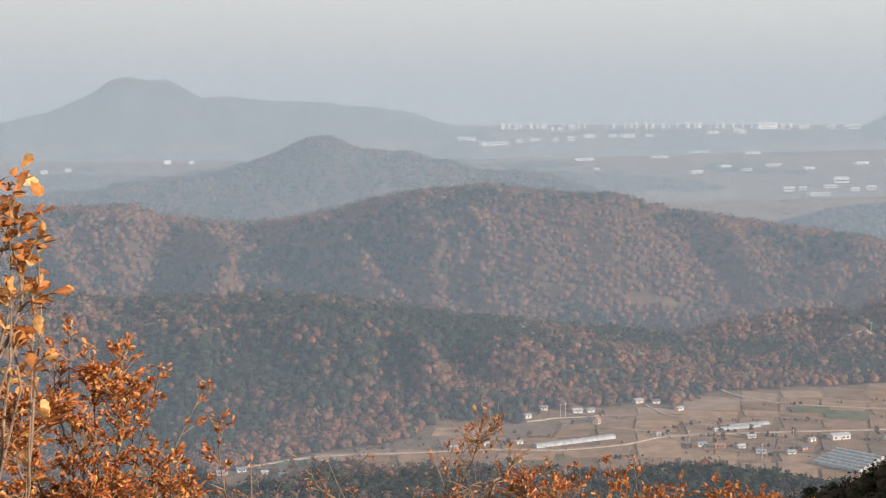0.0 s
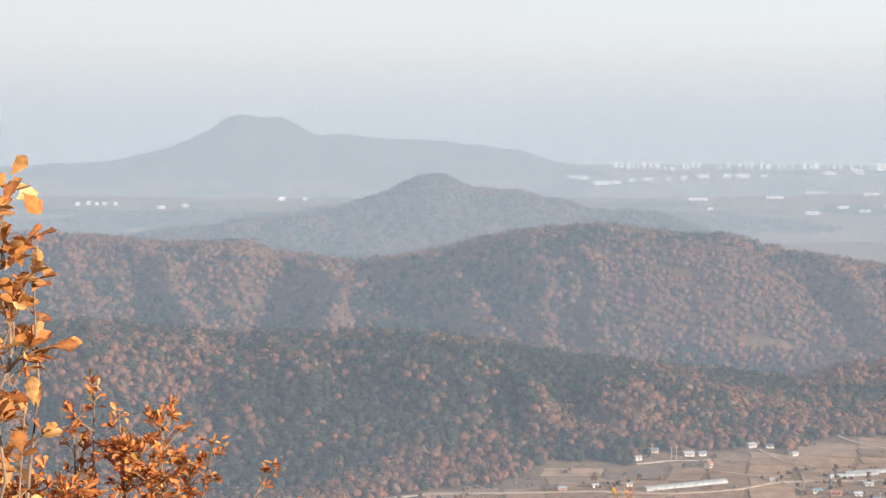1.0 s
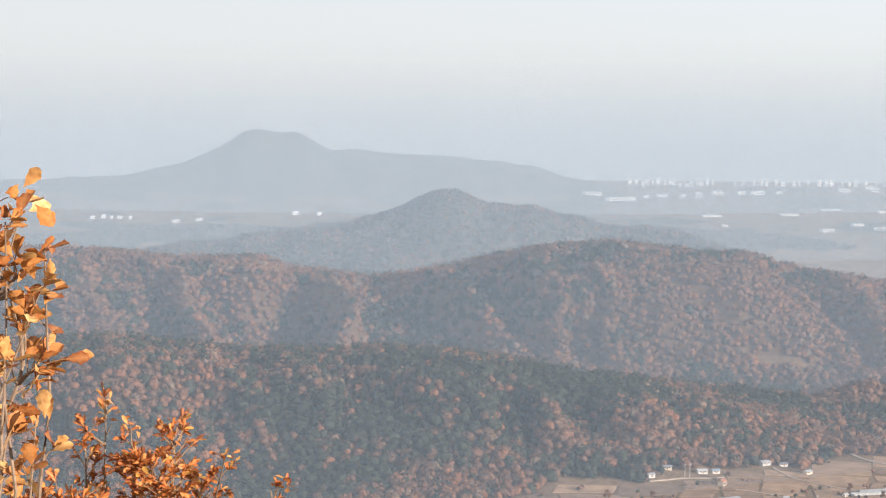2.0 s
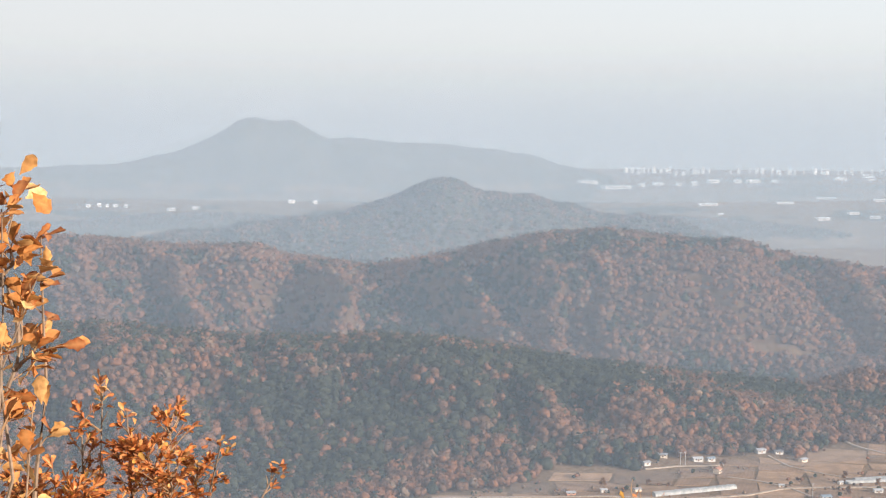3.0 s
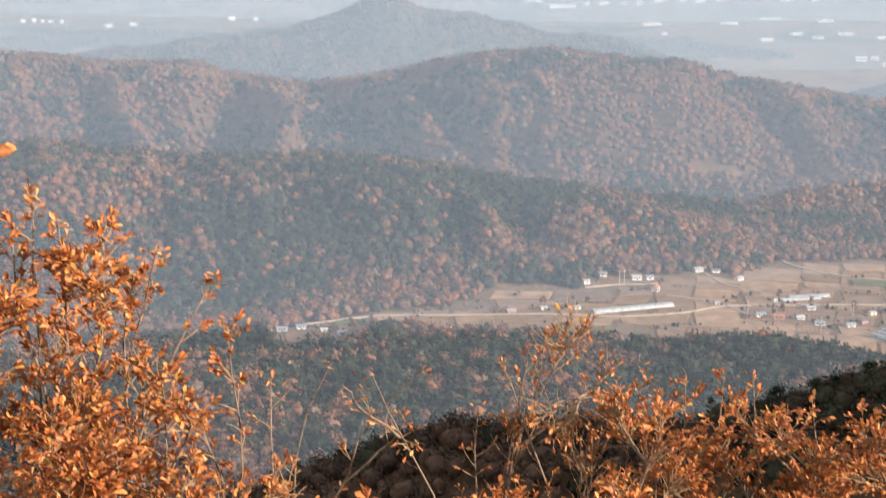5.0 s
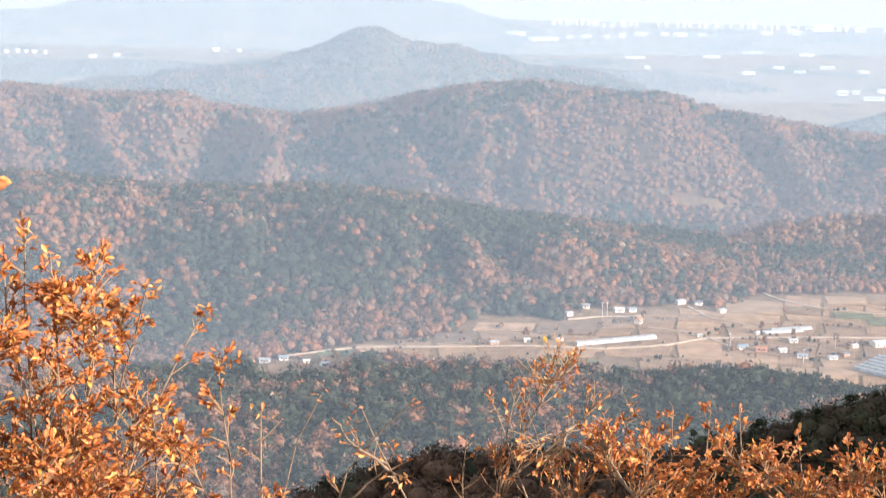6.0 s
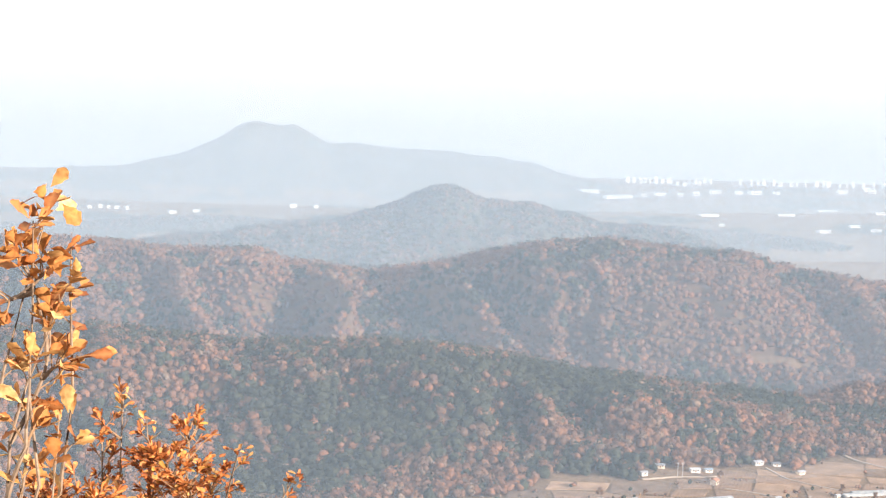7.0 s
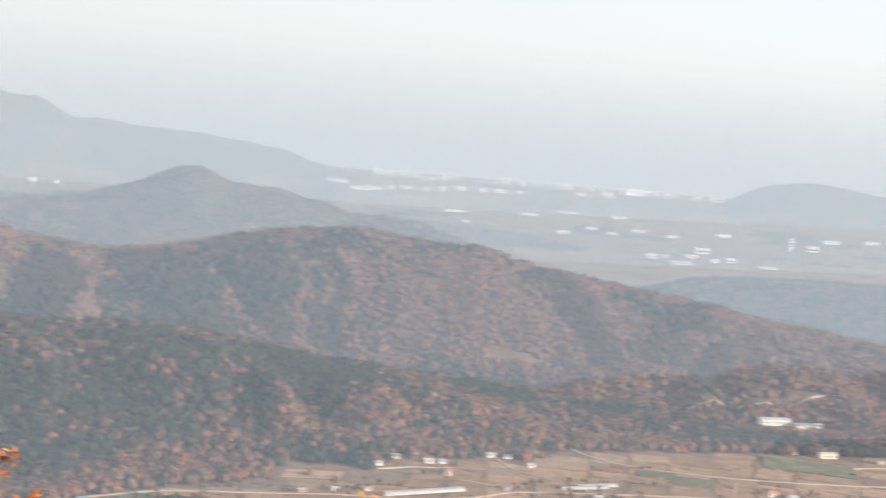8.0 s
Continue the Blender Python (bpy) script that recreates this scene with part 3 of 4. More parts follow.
def prism(w, l, z0, rise, over=0.5, thick=0.25):
    """A gabled roof with thickness over a w by l plan (ridge along x)."""
    bm = bmesh.new()
    x, y = w / 2 + over, l / 2 + over
    prof = [(-y, z0), (0, z0 + rise), (y, z0), (y, z0 - thick), (0, z0 + rise - thick), (-y, z0 - thick)]
    a = [bm.verts.new((-x, p, q)) for p, q in prof]
    b = [bm.verts.new((x, p, q)) for p, q in prof]
    for i in range(6):
        bm.faces.new((a[i], a[(i + 1) % 6], b[(i + 1) % 6], b[i]))
    for s in (a, b):
        bm.faces.new((s[0], s[1], s[4], s[5])), bm.faces.new((s[1], s[2], s[3], s[4]))
    bmesh.ops.recalc_face_normals(bm, faces=bm.faces[:])
    return bm


def house(x, y, w, l, h, rise, turn, wall, roof, label, name="house", category="house"):
    """A farmhouse or shed: walls with gables, roof, door and windows."""
    e = new(name)
    e.matrix_world = pose(x, y, height(x, y) + 0.35, 0, 0, turn)
    bm = bmesh.new()
    prof = [(-l / 2, -1.5), (l / 2, -1.5), (l / 2, h), (0, h + rise * 0.92), (-l / 2, h)]
    a = [bm.verts.new((-w / 2, p, q)) for p, q in prof]
    b = [bm.verts.new((w / 2, p, q)) for p, q in prof]
    for i in range(5):
        bm.faces.new((a[i], a[(i + 1) % 5], b[(i + 1) % 5], b[i]))
    bm.faces.new(a[::-1]), bm.faces.new(b)
    bmesh.ops.recalc_face_normals(bm, faces=bm.faces[:])
    body = part("wall", bm, wall, e)
    part("roof", prism(w, l, h + 0.12, rise), roof, e)
    part("door", box(-0.6, 0.6, -l / 2 - 0.08, -l / 2 + 0.1, 0, min(2.1, h * 0.8)), DOOR, body)
    n = max(2, int(w / 4))
    for k in range(n):
        cx = (k + 0.5) / n * w - w / 2
        if abs(cx) < 1.4:
            cx += 1.9
        for s in (-1, 1):
            part("window", box(cx - 0.75, cx + 0.75, s * l / 2 - 0.07, s * l / 2 + 0.07, 1.0, min(2.3, h - 0.3)), PANE, body)
    return tagged(e, label, category, "farm buildings")


HOUSES = (
    (193, 1107, 11, 7, 3.0, 1.6, 12, 0, 2), (204, 1112, 9, 6, 2.8, 1.4, 20, 0, 1), (203, 1078, 9, 7, 4.5, 2.2, 60, 1, 3), (167, 1110, 10, 6, 2.8, 1.4, -8, 1, 0),
    (152, 1093, 8, 6, 2.8, 1.4, 25, 0, 0), (247, 1136, 12, 7, 3.0, 1.7, 30, 2, 0), (262, 1138, 9, 6, 2.7, 1.4, 10, 0, 4), (276, 1117, 10, 6, 3.0, 1.4, 40, 1, 0), (326, 1193, 11, 7, 3.0, 1.6, 15, 0, 3), (338, 1199, 8, 6, 2.8, 1.5, 35, 1, 0),
    (112, 1018, 6, 5, 3.0, 1.0, 10, 0, 2), (88, 1011, 9, 6, 2.6, 1.3, 14, 3, 0), (136, 1021, 7, 5, 2.6, 1.2, 22, 1, 0), (241, 1036, 5, 4, 2.5, 1.0, 0, 0, 2), (286, 1046, 5, 4, 2.5, 1.0, 30, 0, 2),
    (264, 1002, 10, 7, 3.2, 1.6, 12, 1, 1), (276, 996, 11, 7, 3.2, 1.6, -10, 3, 3), (290, 994, 9, 6, 2.8, 1.4, 20, 2, 2), (-58, 963, 9, 6, 3.0, 1.5, 15, 0, 1), (-70, 957, 10, 6, 2.8, 1.4, -5, 2, 0),
    (-80, 951, 9, 7, 2.8, 1.6, 30, 0, 3), (-104, 964, 8, 5, 2.6, 1.2, 0, 2, 1), (-30, 948, 9, 6, 2.8, 1.4, 25, 2, 0), (-42, 955, 6, 5, 2.6, 1.2, 5, 1, 2),
    (452, 1052, 12, 8, 4.0, 1.8, 25, 0, 3), (466, 1044, 10, 7, 3.0, 1.6, 10, 0, 2), (480, 1036, 11, 7, 3.0, 1.4, 18, 2, 1), (368, 1013, 16, 9, 3.6, 1.2, 12, 0, 2), (346, 1008, 8, 6, 2.8, 1.3, 28, 1, 0),
    (320, 974, 9, 6, 2.8, 1.4, 10, 0, 0), (332, 984, 8, 6, 2.8, 1.4, 30, 3, 4), (300, 978, 10, 6, 2.8, 1.4, -12, 0, 1), (306, 1022, 9, 6, 2.8, 1.3, 5, 0, 2), (420, 1022, 9, 6, 2.8, 1.3, 12, 1, 0), (402, 1006, 10, 6, 2.8, 1.4, 22, 0, 2),
    (567, 1208, 18, 9, 4.0, 1.3, 8, 1, 2), (540, 1216, 6, 5, 2.6, 1.0, 0, 0, 0), (610, 1190, 7, 5, 2.6, 1.0, 10, 0, 2), (560, 1316, 34, 12, 5.0, 1.4, 6, 0, 2), (586, 1310, 22, 12, 6.0, 1.2, 6, 1, 1), (606, 1317, 9, 8, 4.0, 1.0, 0, 0, 2), (420, 1262, 10, 7, 3, 1.5, 10, 2, 0),
)
WALL_WORDS, ROOF_WORDS = ("white walls", "cream walls", "grey walls", "brick walls"), ("grey tiled roof", "blue metal roof", "white metal roof", "rust-red roof", "dark roof")
for x, y, w, l, h, rise, turn, wk, rk in HOUSES:
    big = w > 15
    w, l, h, rise = (q * (0.9 if big else 0.68) for q in (w, l, h, rise))
    house(x, y, w, l, h, rise, turn, WALLS[wk], ROOFS[rk], "%s with %s and a %s" % ("long farm shed" if big else "low farmhouse", WALL_WORDS[wk], ROOF_WORDS[rk]), "farm_shed" if big else "farmhouse", "shed" if big else "house")


def greenhouse(x, y, length, width, turn, high=3.0):
    """A film tunnel: arched cover, two end walls, hoops."""
    e = new("greenhouse")
    e.matrix_world = pose(x, y, height(x, y) + 0.55, 0, 0, turn)
    n = 10

    def arc(r):
        return [(-math.cos(math.pi * k / n) * (width / 2 + r), math.sin(math.pi * k / n) * (high - 0.9 + r) + 0.9 * (0 < k < n)) for k in range(n + 1)]
    bm = bmesh.new()
    inner = [[bm.verts.new((xx, p, q)) for p, q in arc(0)] for xx in np.linspace(-length / 2, length / 2, 9)]
    for r0, r1 in zip(inner[:-1], inner[1:]):
        for k in range(n):
            bm.faces.new((r0[k], r1[k], r1[k + 1], r0[k + 1]))
    cover = part("cover", bm, FILM, e)
    for s in (-1, 1):
        bm = bmesh.new()
        bm.faces.new([bm.verts.new((s * (length / 2 - 0.05), p, q)) for p, q in arc(-0.03)])
        part("end_wall", bm, FILM, e)
    hoop = None
    for xx in np.arange(-length / 2 + 0.5, length / 2, 6.0):
        if hoop is None:
            bm = bmesh.new()
            o = [[bm.verts.new((sx, p, q)) for p, q in arc(rr)] for sx, rr in ((-0.12, 0.02), (-0.12, 0.1), (0.12, 0.1), (0.12, 0.02))]
            for q0, q1 in zip(o, o[1:] + o[:1]):
                for k in range(n):
                    bm.faces.new((q0[k], q0[k + 1], q1[k + 1], q1[k]))
            ob = part("hoop", bm, STEEL, cover)
            hoop = ob.data
        else:
            ob = new("hoop", hoop)
            ob.parent = cover
        ob.location.x = xx
    return tagged(e, "long pale film greenhouse tunnel standing on a field", "greenhouse", "greenhouses")


greenhouse(176, 1019, 66, 6.5, 21.5, 2.8)
for k in range(6):
    greenhouse(338 + 5.4 * k, 932 + 6.4 * k, 36, 4.8, 128, 2.6)
for k in range(2):
    greenhouse(306 + 9 * k, 1052 + 8 * k, 34, 5, 14, 2.2)


def utility_pole(x, y, h=11.0):
    e = new("utility_pole")
    e.matrix_world = pose(x, y, height(x, y), 0, 0, 20)
    bm = bmesh.new()
    bmesh.ops.create_cone(bm, cap_ends=True, segments=8, radius1=0.24, radius2=0.15, depth=h, matrix=Matrix.Translation((0, 0, h / 2)))
    part("pole", bm, POLE, e)
    arm = part("crossarm", box(-1.1, 1.1, -0.1, 0.1, h - 1.0, h - 0.85), STEEL, e)
    for s in (-1.0, 0.0, 1.0):
        bm = bmesh.new()
        bmesh.ops.create_cone(bm, cap_ends=True, segments=6, radius1=0.09, radius2=0.06, depth=0.3, matrix=Matrix.Translation((s, 0, h - 0.7)))
        part("insulator", bm, WALLS[0], arm)
    return tagged(e, "grey concrete utility pole beside the village track", "utility pole", "utility poles")


for x, y in ((182, 1096), (178, 1094), (256, 1006), (330, 1000), (296, 962), (420, 1046), (520, 1048), (520, 1352), (575, 1350), (640, 1366)):
    utility_pole(x, y)

# hedges and single bushes along the field banks
hr = np.random.default_rng(91)
n = 620
ha, hd_ = hr.uniform(-9, 27, n), hr.random(n)
hd2 = edge_front(ha) + 8 + (edge_back(ha) - edge_front(ha) - 10) * np.round(hd_ * 5) / 5 + hr.normal(size=n) * 2
keep = (fbm(ha * 1.7, hd2 / 25, 3, 77) > 0.12)
hxy = np.stack([hd2 * np.sin(np.radians(ha)), hd2 * np.cos(np.radians(ha))], -1)[keep]
vxy = np.array([(h[0] + hr.normal() * 9, h[1] + 6 + hr.normal() * 7) for h in HOUSES for _ in range(5)])
hxy = np.vstack([hxy, vxy])
hxy = hxy[[all(math.hypot(p[0] - h[0], p[1] - h[1]) > h[2] * 0.65 for h in HOUSES) for p in hxy]]
wood("hedges", "scattered brown hedges and garden trees along the field banks", hxy, hr.uniform(1.2, 3.2, len(hxy)), 0.25, autumn(0.36, 0.7, 0.3), 16, 0.12, 66)

# ---- far plain: factories and apartment blocks ----
FAR_ROOF = plain("factory_roof", (0.70, 0.72, 0.74), 0.05, 0.08, 0.5)
FAR_WALL = plain("painted_wall", (0.86, 0.83, 0.80), 0.05, 0.05)


def plain_at(az_deg, el_deg):
    d = (250 + 181.5) / (0.066 - math.tan(radians(el_deg)))
    d = min(d, 4780)
    x, y = d * math.sin(radians(az_deg)), d * math.cos(radians(az_deg))
    return x, y, height(x, y), d


def far_building(az_deg, el_deg, width_deg, high_deg, name, category, label):
    x, y, z, d = plain_at(az_deg, el_deg)
    w, h = d * radians(width_deg) * 0.75, d * radians(high_deg) * 0.85
    deep = min(w, 40) * 0.7
    e = new(name)
    e.matrix_world = pose(x, y, z, 0, 0, -az_deg + rng.uniform(5, 32))
    body = part("wall", box(-w / 2, w / 2, -deep / 2, deep / 2, -6, h), FAR_WALL, e)
    if name == "factory":
        part("roof", prism(w, deep, h + 0.3, h * 0.25, 1.0, 0.4), FAR_ROOF, e)
    else:
        part("roof", box(-w / 2 - 0.4, w / 2 + 0.4, -deep / 2 - 0.4, deep / 2 + 0.4, h + 0.02, h + 1.5), FAR_ROOF, e)
    rows = max(1, int(h / 6))
    for k in range(rows):
        z0 = h * (k + 0.35) / rows
        part("window_band", box(-w * 0.44, w * 0.44, -deep / 2 - 0.3, -deep / 2 + 0.3, z0, z0 + h / rows * 0.3), PANE, body)
    return tagged(e, label, category, "distant buildings")


FAR = ((-10.6, -2.92, .35, .1), (-9.7, -2.86, .3, .1), (-13.3, -2.74, .18, .12), (-13.0, -2.76, .14, .1), (-12.7, -2.77, .2, .1), (-12.3, -2.8, .15, .12), (-13.7, -2.75, .2, .1), (-6.0, -2.62, .3, .12), (-5.1, -2.64, .2, .1),
       (5.5, -1.92, .9, .1), (6.6, -2.0, 1.5, .12), (7.6, -1.9, .25, .12), (8.2, -1.85, .5, .1), (9.6, -1.84, .3, .16), (9.0, -1.87, .25, .12), (10.3, -1.73, .5, .12), (11.2, -1.73, .35, .12), (11.8, -1.72, .6, .13), (12.6, -1.7, .3, .1), (15.0, -1.59, .5, .12), (16.1, -1.58, .35, .16), (17.0, -1.4, 1.0, .22), (15.9, -1.5, .3, .14), (18.4, -1.25, .5, .14), (19.4, -1.2, .4, .12), (20.2, -1.1, .5, .14),
       (10.6, -2.98, .25, .08), (14.4, -3.09, .6, .1), (10.1, -2.59, .9, .06), (17.3, -2.8, .7, .08), (15.5, -2.86, .5, .08), (18.6, -2.9, .5, .08), (16.3, -3.0, .5, .08), (13.0, -2.5, .8, .06), (14.5, -2.3, .9, .06), (16.5, -2.35, .7, .07), (20.5, -2.7, .6, .08), (24.5, -2.6, .8, .1), (26.0, -2.5, .6, .1),
       (19.8, -3.4, .7, .2), (19.0, -3.88, 1.0, .1), (20.9, -3.65, .45, .14), (17.9, -3.75, .5, .16), (18.4, -3.7, .35, .12), (19.4, -3.6, .6, .1), (20.3, -3.7, .4, .12), (22.3, -3.75, .9, .05), (23.9, -2.98, .5, .2), (27.0, -3.1, .8, .12))
for q in FAR:
    far_building(*q, "factory", "factory", "distant pale factory hall on the hazy plain")
BLOCKS = [(7.0 + 0.21 * k + rng.uniform(-.06, .06), -1.42 + rng.uniform(-.05, .1)) for k in range(16)] + [(11.0 + 0.3 * k + rng.uniform(-.1, .1), -1.35 + 0.045 * k + rng.uniform(-.06, .06)) for k in range(24)] + [(19.5 + 0.45 * k, -1.0 + rng.uniform(-.05, .05)) for k in range(14)]
for b_az, b_el in BLOCKS:
    far_building(b_az, b_el, rng.uniform(.07, .2), rng.uniform(.12, .3), "apartment_block", "apartment block", "distant white apartment block in the haze")
far_building(23.1, -3.02, .16, .55, "tower", "tower", "pale distant concrete tower on the plain")


# ---- foreground: oak scrub on the slope below the eye ----
def leaf_material(name, by_object, tones=None):
    m, n, l, b = material(name, 0.6)
    b.inputs["Specular IOR Level"].default_value = 0.35
    r = ramp(n, tones or ((0.0, (0.156, 0.020, 0.003)), (0.25, (0.294, 0.057, 0.007)), (0.55, (0.423, 0.107, 0.012)), (0.8, (0.552, 0.192, 0.033)), (0.93, (0.699, 0.343, 0.109)), (1.0, (0.423, 0.256, 0.024))))
    if by_object:
        oi = n.new("ShaderNodeObjectInfo")
        l.new(oi.outputs["Random"], r.inputs["Fac"])
    else:
        a = n.new("ShaderNodeAttribute")
        a.attribute_name = "hue"
        l.new(a.outputs["Fac"], r.inputs["Fac"])
    t = noise_node(n, l, 38.0, 4.0)
    r2 = ramp(n, ((0.35, (0.62, 0.54, 0.46)), (0.62, (1.1, 1.1, 1.1))))
    l.new(t.outputs["Fac"], r2.inputs["Fac"])
    v = n.new("ShaderNodeAttribute")
    v.attribute_name = "rib"
    c = mixed(n, l, r.outputs["Color"], r2.outputs["Color"], 1.0, "MULTIPLY")
    c = mixed(n, l, c, (0.50, 0.27, 0.10), v.outputs["Fac"])
    l.new(c, b.inputs["Base Color"])
    bp = n.new("ShaderNodeBump")
    bp.inputs["Strength"].default_value, bp.inputs["Distance"].default_value = 0.4, 0.01
    l.new(t.outputs["Fac"], bp.inputs["Height"]), l.new(bp.outputs["Normal"], b.inputs["Normal"])
    tr, mx = n.new("ShaderNodeBsdfTranslucent"), n.new("ShaderNodeMixShader")
    l.new(c, tr.inputs["Color"])
    mx.inputs[0].default_value = 0.2
    l.new(b.outputs[0], mx.inputs[1]), l.new(tr.outputs[0], mx.inputs[2]), l.new(mx.outputs[0], n["Material Output"].inputs["Surface"])
    return m


LEAF_PALE = leaf_material("pale_oak_leaf", True, ((0.0, (0.20, 0.05, 0.010)), (0.2, (0.40, 0.13, 0.025)), (0.5, (0.52, 0.23, 0.055)), (0.8, (0.62, 0.36, 0.12)), (1.0, (0.74, 0.52, 0.24))))
LEAF_ONE, LEAF_ALL = leaf_material("dry_oak_leaf", True, ((0.0, (0.136, 0.022, 0.004)), (0.3, (0.304, 0.062, 0.008)), (0.55, (0.400, 0.118, 0.019)), (0.8, (0.56, 0.28, 0.075)), (1.0, (0.70, 0.45, 0.18)))), leaf_material("dry_oak_foliage", False)
BARK = plain("oak_bark", (0.20, 0.145, 0.10), 30.0, 0.35, 0.9, 0.5)
TWIG = plain("young_twig", (0.27, 0.165, 0.085), 40.0, 0.3, 0.8, 0.3)


def leaf_shape(seed, full=True, slender=False):
    """A unit oak leaf along +Y: stalk, lobed blade widest past the middle, folded along the rib and curled."""
    r = random.Random(seed)
    fold, curl, twist = r.uniform(0.15, 0.75), r.uniform(-0.9, 1.1), r.uniform(-0.5, 0.5)
    slim = 0.84 if slender else 1.0
    spine = (0.0, 0.10, 0.24, 0.40, 0.56, 0.70, 0.84, 0.94, 1.0)
    width = (0.012, 0.035, 0.12, 0.19, 0.25, 0.275, 0.215, 0.12, 0.015)
    if not full:
        spine, width = spine[::2], width[:1] + width[2::2]
    v, rib = [], []
    for k, (s, w) in enumerate(zip(spine, width)):
        w *= slim * (1.12 if k % 2 else 0.9) * r.uniform(0.92, 1.08)
        q = twist * s
        for side in (-1, 0, 1):
            x, z = side * w * math.cos(fold), abs(side) * w * math.sin(fold)
            x, z = x * math.cos(q) - z * math.sin(q), x * math.sin(q) + z * math.cos(q)
            z += 0.5 * curl * s * s * 0.5 + abs(side) * r.uniform(-0.03, 0.03)
            v.append((x, s - 0.12 * abs(curl) * s * s, z))
            rib.append(0.5 if side == 0 else 0.0)
    f = []
    for k in range(len(spine) - 1):
        b = 3 * k
        f += [(b, b + 1, b + 4, b + 3), (b + 1, b + 2, b + 5, b + 4)]
    return np.array(v), np.array(f), np.array(rib)


LEAVES = [leaf_shape(s) for s in range(200, 208)]
SLIM_LEAVES = [leaf_shape(s, True, True) for s in range(200, 208)]
SMALL_LEAVES = [leaf_shape(s, False, True) for s in range(200, 208)]
LEAF_MESHES = {}
for leaf_mat in (LEAF_ONE, LEAF_PALE):
    LEAF_MESHES[leaf_mat] = []
    for v, f, rib in (LEAVES if leaf_mat is LEAF_PALE else SLIM_LEAVES):
        me = mesh_of("leaf", v, f, leaf_mat, None, True)
        me.attributes.new("rib", "FLOAT", "POINT").data.foreach_set("value", rib.astype(np.float32))
        LEAF_MESHES[leaf_mat].append(me)


def tube(bm, pts, r0, r1, sides=5):
    rings = []
    n = len(pts)
    for i, p in enumerate(pts):
        d = (pts[min(i + 1, n - 1)] - pts[max(i - 1, 0)]).normalized()
        s = d.orthogonal().normalized()
        t = d.cross(s)
        r = r0 + (r1 - r0) * i / max(1, n - 1)
        rings.append([bm.verts.new(p + r * (math.cos(q) * s + math.sin(q) * t)) for q in [math.tau * k / sides for k in range(sides)]])
    for a, b in zip(rings[:-1], rings[1:]):
        best = min(range(sides), key=lambda k: (a[0].co - b[k].co).length)
        for k in range(sides):
            bm.faces.new((a[k], a[(k + 1) % sides], b[(k + 1 + best) % sides], b[(k + best) % sides]))
    bm.faces.new(rings[-1])


def at(az_deg, el_deg, d):
    """A point seen from the eye at a bearing, an angle and a distance."""
    a, e = radians(az_deg), radians(el_deg)
    return Vector((d * math.sin(a) * math.cos(e), d * math.cos(a) * math.cos(e), EYE + d * math.sin(e)))


def bent(r, p, q, bow, n):
    """A wavering line from p to q."""
    side = Vector((r.uniform(-1, 1), r.uniform(-1, 1), r.uniform(-0.2, 0.6))) * bow
    out, drift = [], Vector((0, 0, 0))
    for i in range(n + 1):
        s = i / n
        if 0 < i < n:
            drift += Vector((r.gauss(0, 1), r.gauss(0, 1), r.gauss(0, 0.6))) * bow * 0.11
        out.append(p.lerp(q, s) + side * math.sin(math.pi * s) + drift * math.sin(math.pi * min(1, s * 1.0)))
    return out


def leaf_turn(r, way, droop):
    """Rotation that lays a leaf's length along way, bent down by droop, with its face turned at will."""
    y = (way + Vector((r.gauss(0, 0.5), r.gauss(0, 0.5), r.gauss(0, 0.35) - droop))).normalized()
    x = y.cross(Vector((r.gauss(0, 0.6), r.gauss(0, 0.6), 1))).normalized()
    return Matrix((x, y, x.cross(y))).transposed()


